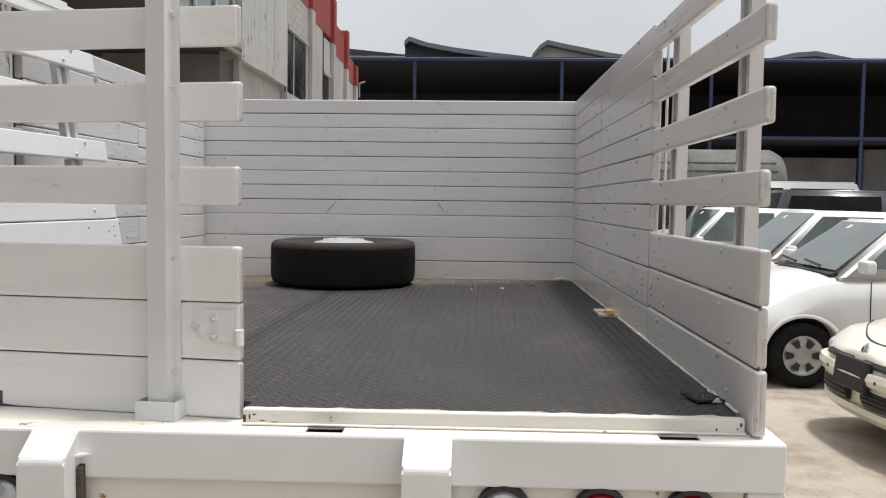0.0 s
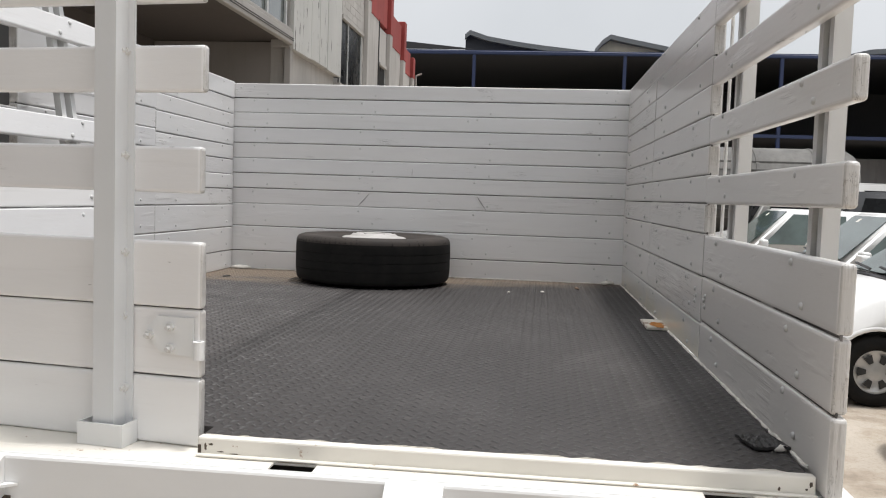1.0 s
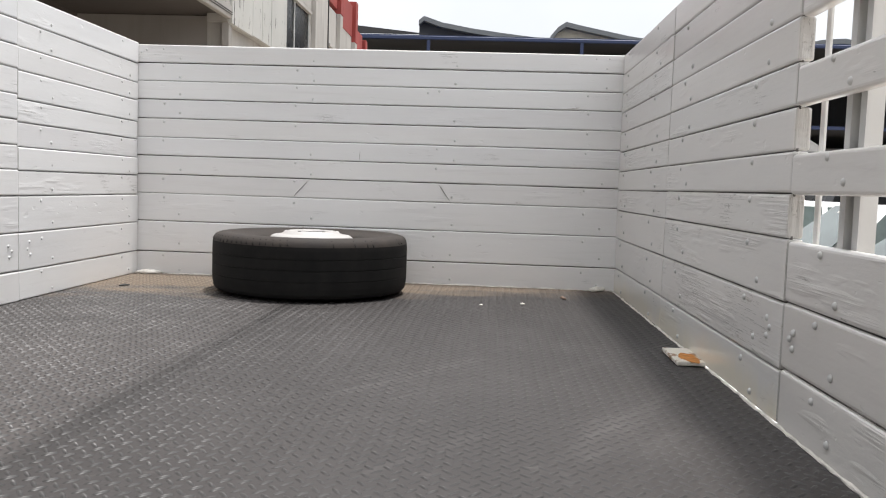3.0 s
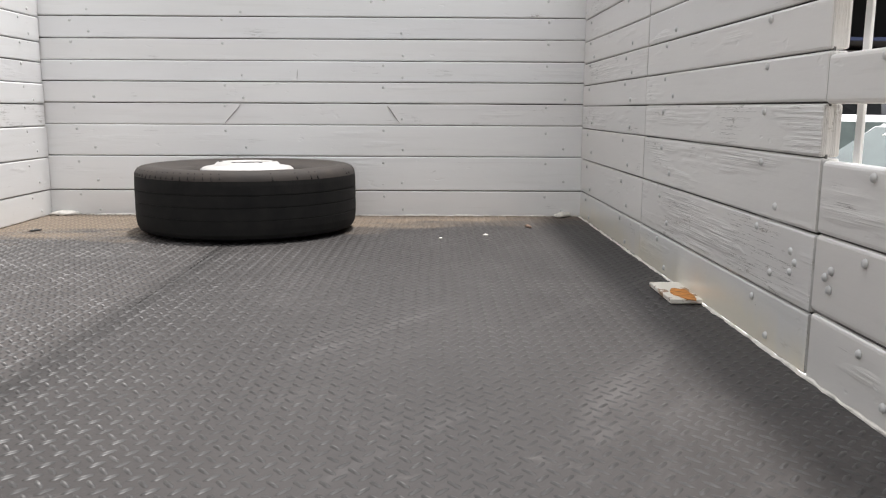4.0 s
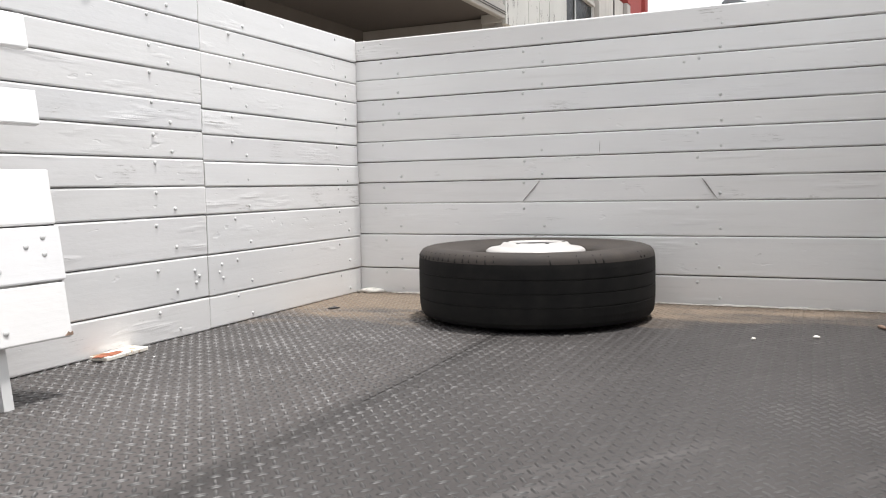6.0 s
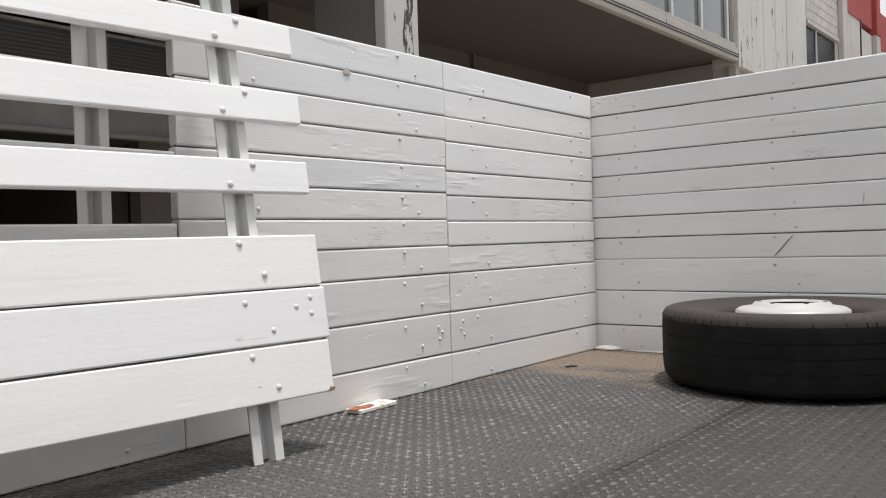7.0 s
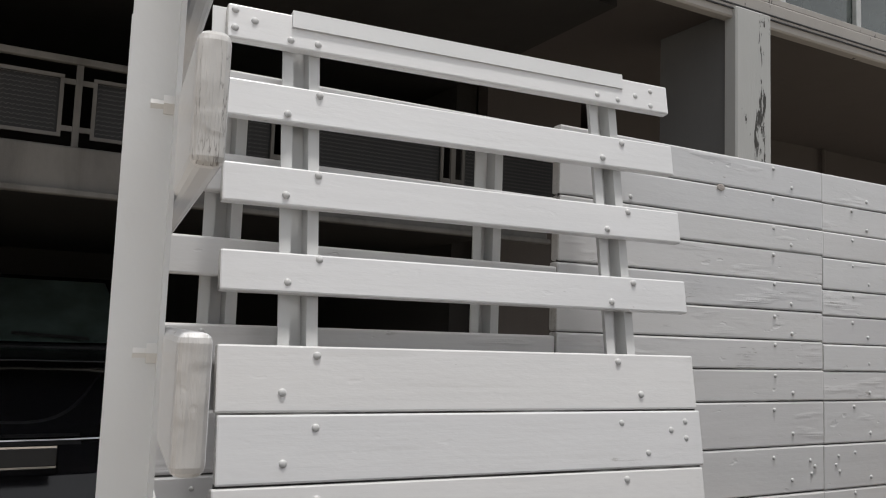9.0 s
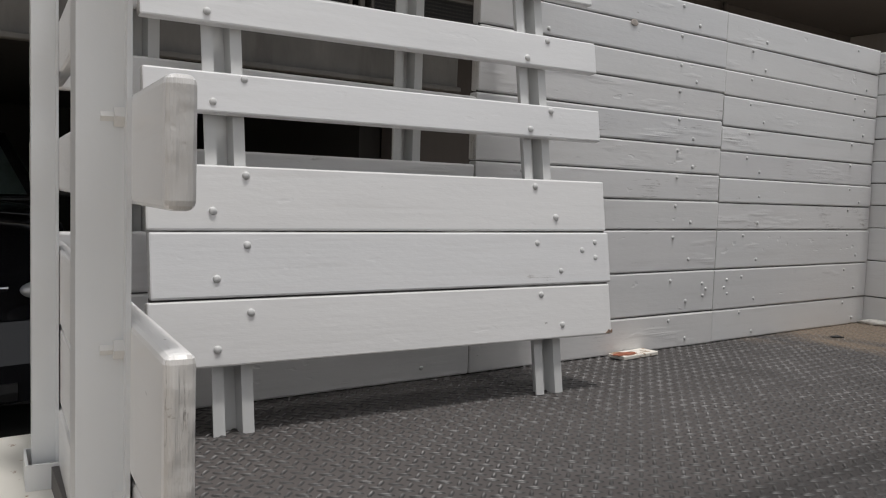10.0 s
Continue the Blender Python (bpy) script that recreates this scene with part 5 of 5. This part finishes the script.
        lens = bmesh.new()
        bmesh.ops.create_uvsphere(lens, u_segments=20, v_segments=12, radius=1.0)
        yl = s * W * 0.36
        part("headlight", lens, CLEAR_LENS, t, smooth=True, m=pose(nose_x(yl, W) + (0.105 if face == "oval" else 0.085), yl, hl_z, 0, 0, -s * 24) @ Matrix.Diagonal((0.075, 0.145, 0.058, 1)))
    if face == "oval":
        # a smooth nose: narrow split intake over a body-coloured bar, low wide mouth under it
        for y0, y1 in ((-0.44, -0.07), (0.07, 0.44)):
            part("upper_grille", leaned(nose_strip(W, y0, y1, 0.560, 0.600, 0.004, 0.04)), TRIM_BLACK, t)
        part("bumper", leaned(nose_strip(W, -W * 0.470, W * 0.470, 0.455, 0.535, 0.030, 0.06, 24)), paint, t)
        for y0, y1 in ((-0.47, -0.10), (0.10, 0.47)):
            part("grille", leaned(nose_strip(W, y0, y1, 0.305, 0.415, 0.006, 0.04)), TRIM_BLACK, t)
            for z in (0.335, 0.365, 0.392):
                part("grille_bar", leaned(nose_strip(W, y0 + 0.01, y1 - 0.01, z, z + 0.007, 0.009, 0.01)), SEAL, t)
        part("chin", leaned(nose_strip(W, -W * 0.46, W * 0.46, 0.205, 0.290, 0.014, 0.06, 24)), paint, t)
        for y in (-0.30, 0.30):
            part("bolt_hole", lathe([(0, 0.004), (0.012, 0.004), (0.012, 0), (0, 0)], 12, close=False), TRIM_BLACK, t, m=pose(nose_x(y, W) - 0.040, y, 0.495, 0, -90, 0))
    else:
        part("bumper", leaned(nose_strip(W, -W * 0.485, W * 0.485, 0.25, 0.52 if top[0][1] < 0.8 else 0.72, 0.035, 0.06, 24)), paint, t)
        part("grille", leaned(nose_strip(W, -0.50, 0.50, 0.265, 0.375, 0.046, 0.04)), TRIM_BLACK, t)
        part("upper_grille", leaned(nose_strip(W, -0.36, 0.36, hl_z - 0.035, hl_z + 0.02, 0.012, 0.04)), TRIM_BLACK, t)
    if face == "dark":
        part("grille_bar", leaned(nose_strip(W, -0.5, 0.5, hl_z - 0.01, hl_z + 0.006, 0.03, 0.02)), CHROME, t)
        part("plate_frame", box(-0.082, -0.066, -0.20, 0.20, plate[0] - 0.015, plate[1] + 0.015, 0.004, 1), CHROME, t)
    tilt = pose(0, 0, 0, 0, 7, 0) if face == "oval" else pose(0, 0, 0)
    part("plate", box(-0.10 if face == "oval" else -0.09, -0.064, -0.20, 0.20, *plate, 0.006, 1), TRIM_BLACK, t, "blank black plate holder", m=tilt)
    if face != "dark":
        zb = 0.655 if face == "oval" else interp(0.05, top) - 0.004
        part("badge", lathe([(0.0, 0.012), (0.040, 0.008), (0.048, 0.0), (0, 0)], 20, close=False), CHROME, t, m=pose(lean(0, zb) + 0.012 if face == "oval" else 0.09, 0, zb, 0, -62, 0) @ Matrix.Diagonal((1, 0.8, 1, 1)))
    # shut line of the bonnet, following its surface
    line = bmesh.new()
    prev = None
    for q in range(-14, 15):
        y = q * W * 0.43 / 14
        x = (0.10 if face == "oval" else 0.03) + 0.34 * (abs(q) / 14) ** 2.4
        ring = []
        for dx, dz in ((0, -0.004), (0, 0.0025), (0.008, 0.0025), (0.008, -0.004)):
            w = W / 2 * (1 - (1 - min(1, (x + dx) / 0.5)) ** 2.8) ** (1 / 2.8)
            z = interp(x + dx, top) - 0.045 * min(1, abs(y) / max(w, 0.05)) ** 4
            ring.append(line.verts.new((x + dx + lean(x + dx, z), y, z + dz)))
        if prev:
            for j in range(4):
                line.faces.new((prev[j], prev[(j + 1) % 4], ring[(j + 1) % 4], ring[j]))
        prev = ring
    part("bonnet_gap", line, TRIM_BLACK, t)
    # cowl and wipers at the foot of the windshield
    part("cowl", prism([(a0 - 0.015, z0(a0 - 0.015) + 0.045), (a0 + 0.05, z0(a0) + 0.04), (a0 + 0.05, z0(a0) + 0.07), (a0 - 0.015, z0(a0 - 0.015) + 0.056)], "y", -wb * 0.88, wb * 0.88), TRIM_BLACK, t)
    for y0 in (-0.45, 0.12):
        a, b = lerp(F["br"], F["tr"], 0.06), lerp(F["br"], F["tr"], 0.14)
        part("wiper", slab_plate([(a.x - 0.05, y0, a.z + 0.02), (a.x - 0.03, y0 + 0.01, a.z + 0.035), (b.x - 0.03, y0 + 0.5, b.z + 0.02), (b.x - 0.045, y0 + 0.5, b.z + 0.01)], 0.014), TRIM_BLACK, t)
    return t


HATCH_TOP = [(0.0, 0.62), (0.25, 0.74), (1.05, 0.985), (2.0, 1.0), (3.2, 1.01), (3.6, 0.98), (3.75, 0.82)]
SEDAN_TOP = [(0.0, 0.64), (0.25, 0.755), (1.1, 0.92), (2.2, 0.96), (3.3, 1.0), (4.1, 0.98), (4.3, 0.75)]
car("hatchback_car", "white compact hatchback parked beside the truck", CAR_WHITE, pose(2.62, 6.28, GZ), 3.75, 1.62, HATCH_TOP, (1.02, 1.66, 3.0, 3.55), (0.76, 3.15), roof_h=1.46)
car("small_sedan", "cream white small sedan with a blank black plate holder", CAR_CREAM, pose(3.02, 3.72, GZ, 0, 0, 3), 4.2, 1.64, SEDAN_TOP, (1.15, 1.85, 3.05, 3.75), (0.80, 3.35), roof_h=1.4, face="oval", plate=(0.395, 0.595))
car("hatchback_car", "white compact hatchback in the row of parked cars", CAR_WHITE, pose(2.9, 8.75, GZ), 3.75, 1.62, HATCH_TOP, (1.02, 1.66, 3.0, 3.55), (0.76, 3.15), roof_h=1.53)
car("hatchback_car", "white compact hatchback in the row of parked cars", CAR_WHITE, pose(2.5, 11.2, GZ), 3.75, 1.62, HATCH_TOP, (1.02, 1.66, 3.0, 3.55), (0.76, 3.15), roof_h=1.55)
VAN_TOP = [(0.0, 0.75), (0.3, 0.95), (1.0, 1.08), (2.2, 1.1), (4.5, 1.12), (4.75, 0.95)]
car("minivan", "dusty white minivan with dark windows parked in the yard", CAR_DUSTY, pose(3.5, 15.2, GZ), 4.8, 1.8, VAN_TOP, (0.95, 1.5, 4.3, 4.75), (0.9, 3.8), r=0.32, roof_h=2.07, glazing=DARK_GLASS)
car("grey_wagon", "dark grey wagon parked among the white cars", CAR_GREY, pose(4.55, 13.1, GZ), 4.6, 1.75, VAN_TOP, (0.8, 1.15, 4.3, 4.5), (0.9, 3.7), r=0.32, roof_h=1.86, glazing=DARK_GLASS)
car("black_pickup", "glossy black vehicle parked in the dark garage bay", CAR_BLACK, pose(-4.70, 0.29, GZ + 0.02, 0, 0, 180), 4.8, 1.85, [(0.0, 0.95), (0.2, 1.28), (1.2, 1.42), (2.4, 1.45), (4.5, 1.4), (4.8, 1.1)],
    (1.2, 1.9, 3.6, 4.2), (0.95, 3.7), r=0.37, roof_h=1.95, sill=0.36, face="dark", plate=(0.80, 0.90))


def tank_trailer():
    t = thing("tank_trailer", "weathered white tank trailer parked before the shed", "trailer", m=pose(4.6, 17.5, GZ))
    tk = part("tank", lathe([(0, -2.2), (0.5, -2.18), (0.85, -2.08), (0.95, -1.9), (0.95, 1.9), (0.85, 2.08), (0.5, 2.18), (0, 2.2)], 40, close=False), TANK, t, smooth=True, m=pose(0.6, 0, 1.9, 0, 90, 0))
    for x in (-1.2, 0.0, 1.2):
        part("band", lathe([(0.953, x - 0.03), (0.966, x - 0.03), (0.966, x + 0.03), (0.953, x + 0.03)], 40), TANK, tk)
    # stiffening ribs along the tank's flank
    for k in range(7):
        a = radians(-38 + 13 * k)
        part("rib", box(-0.016, 0.016, -0.012, 0.012, -1.85, 1.85, 0.004, 1), TANK, tk, m=pose(-0.957 * math.sin(a), -0.957 * math.cos(a), 0))
    part("chassis", box(-1.4, 2.6, -0.45, 0.45, 0.65, 0.95, 0.02, 1), TRIM_BLACK, t)
    for x in (-0.6, 1.6):
        for s in (-1, 1):
            wheel_parts(t, x, s * 0.9, 0.45, 0.24, side=s)


tank_trailer()
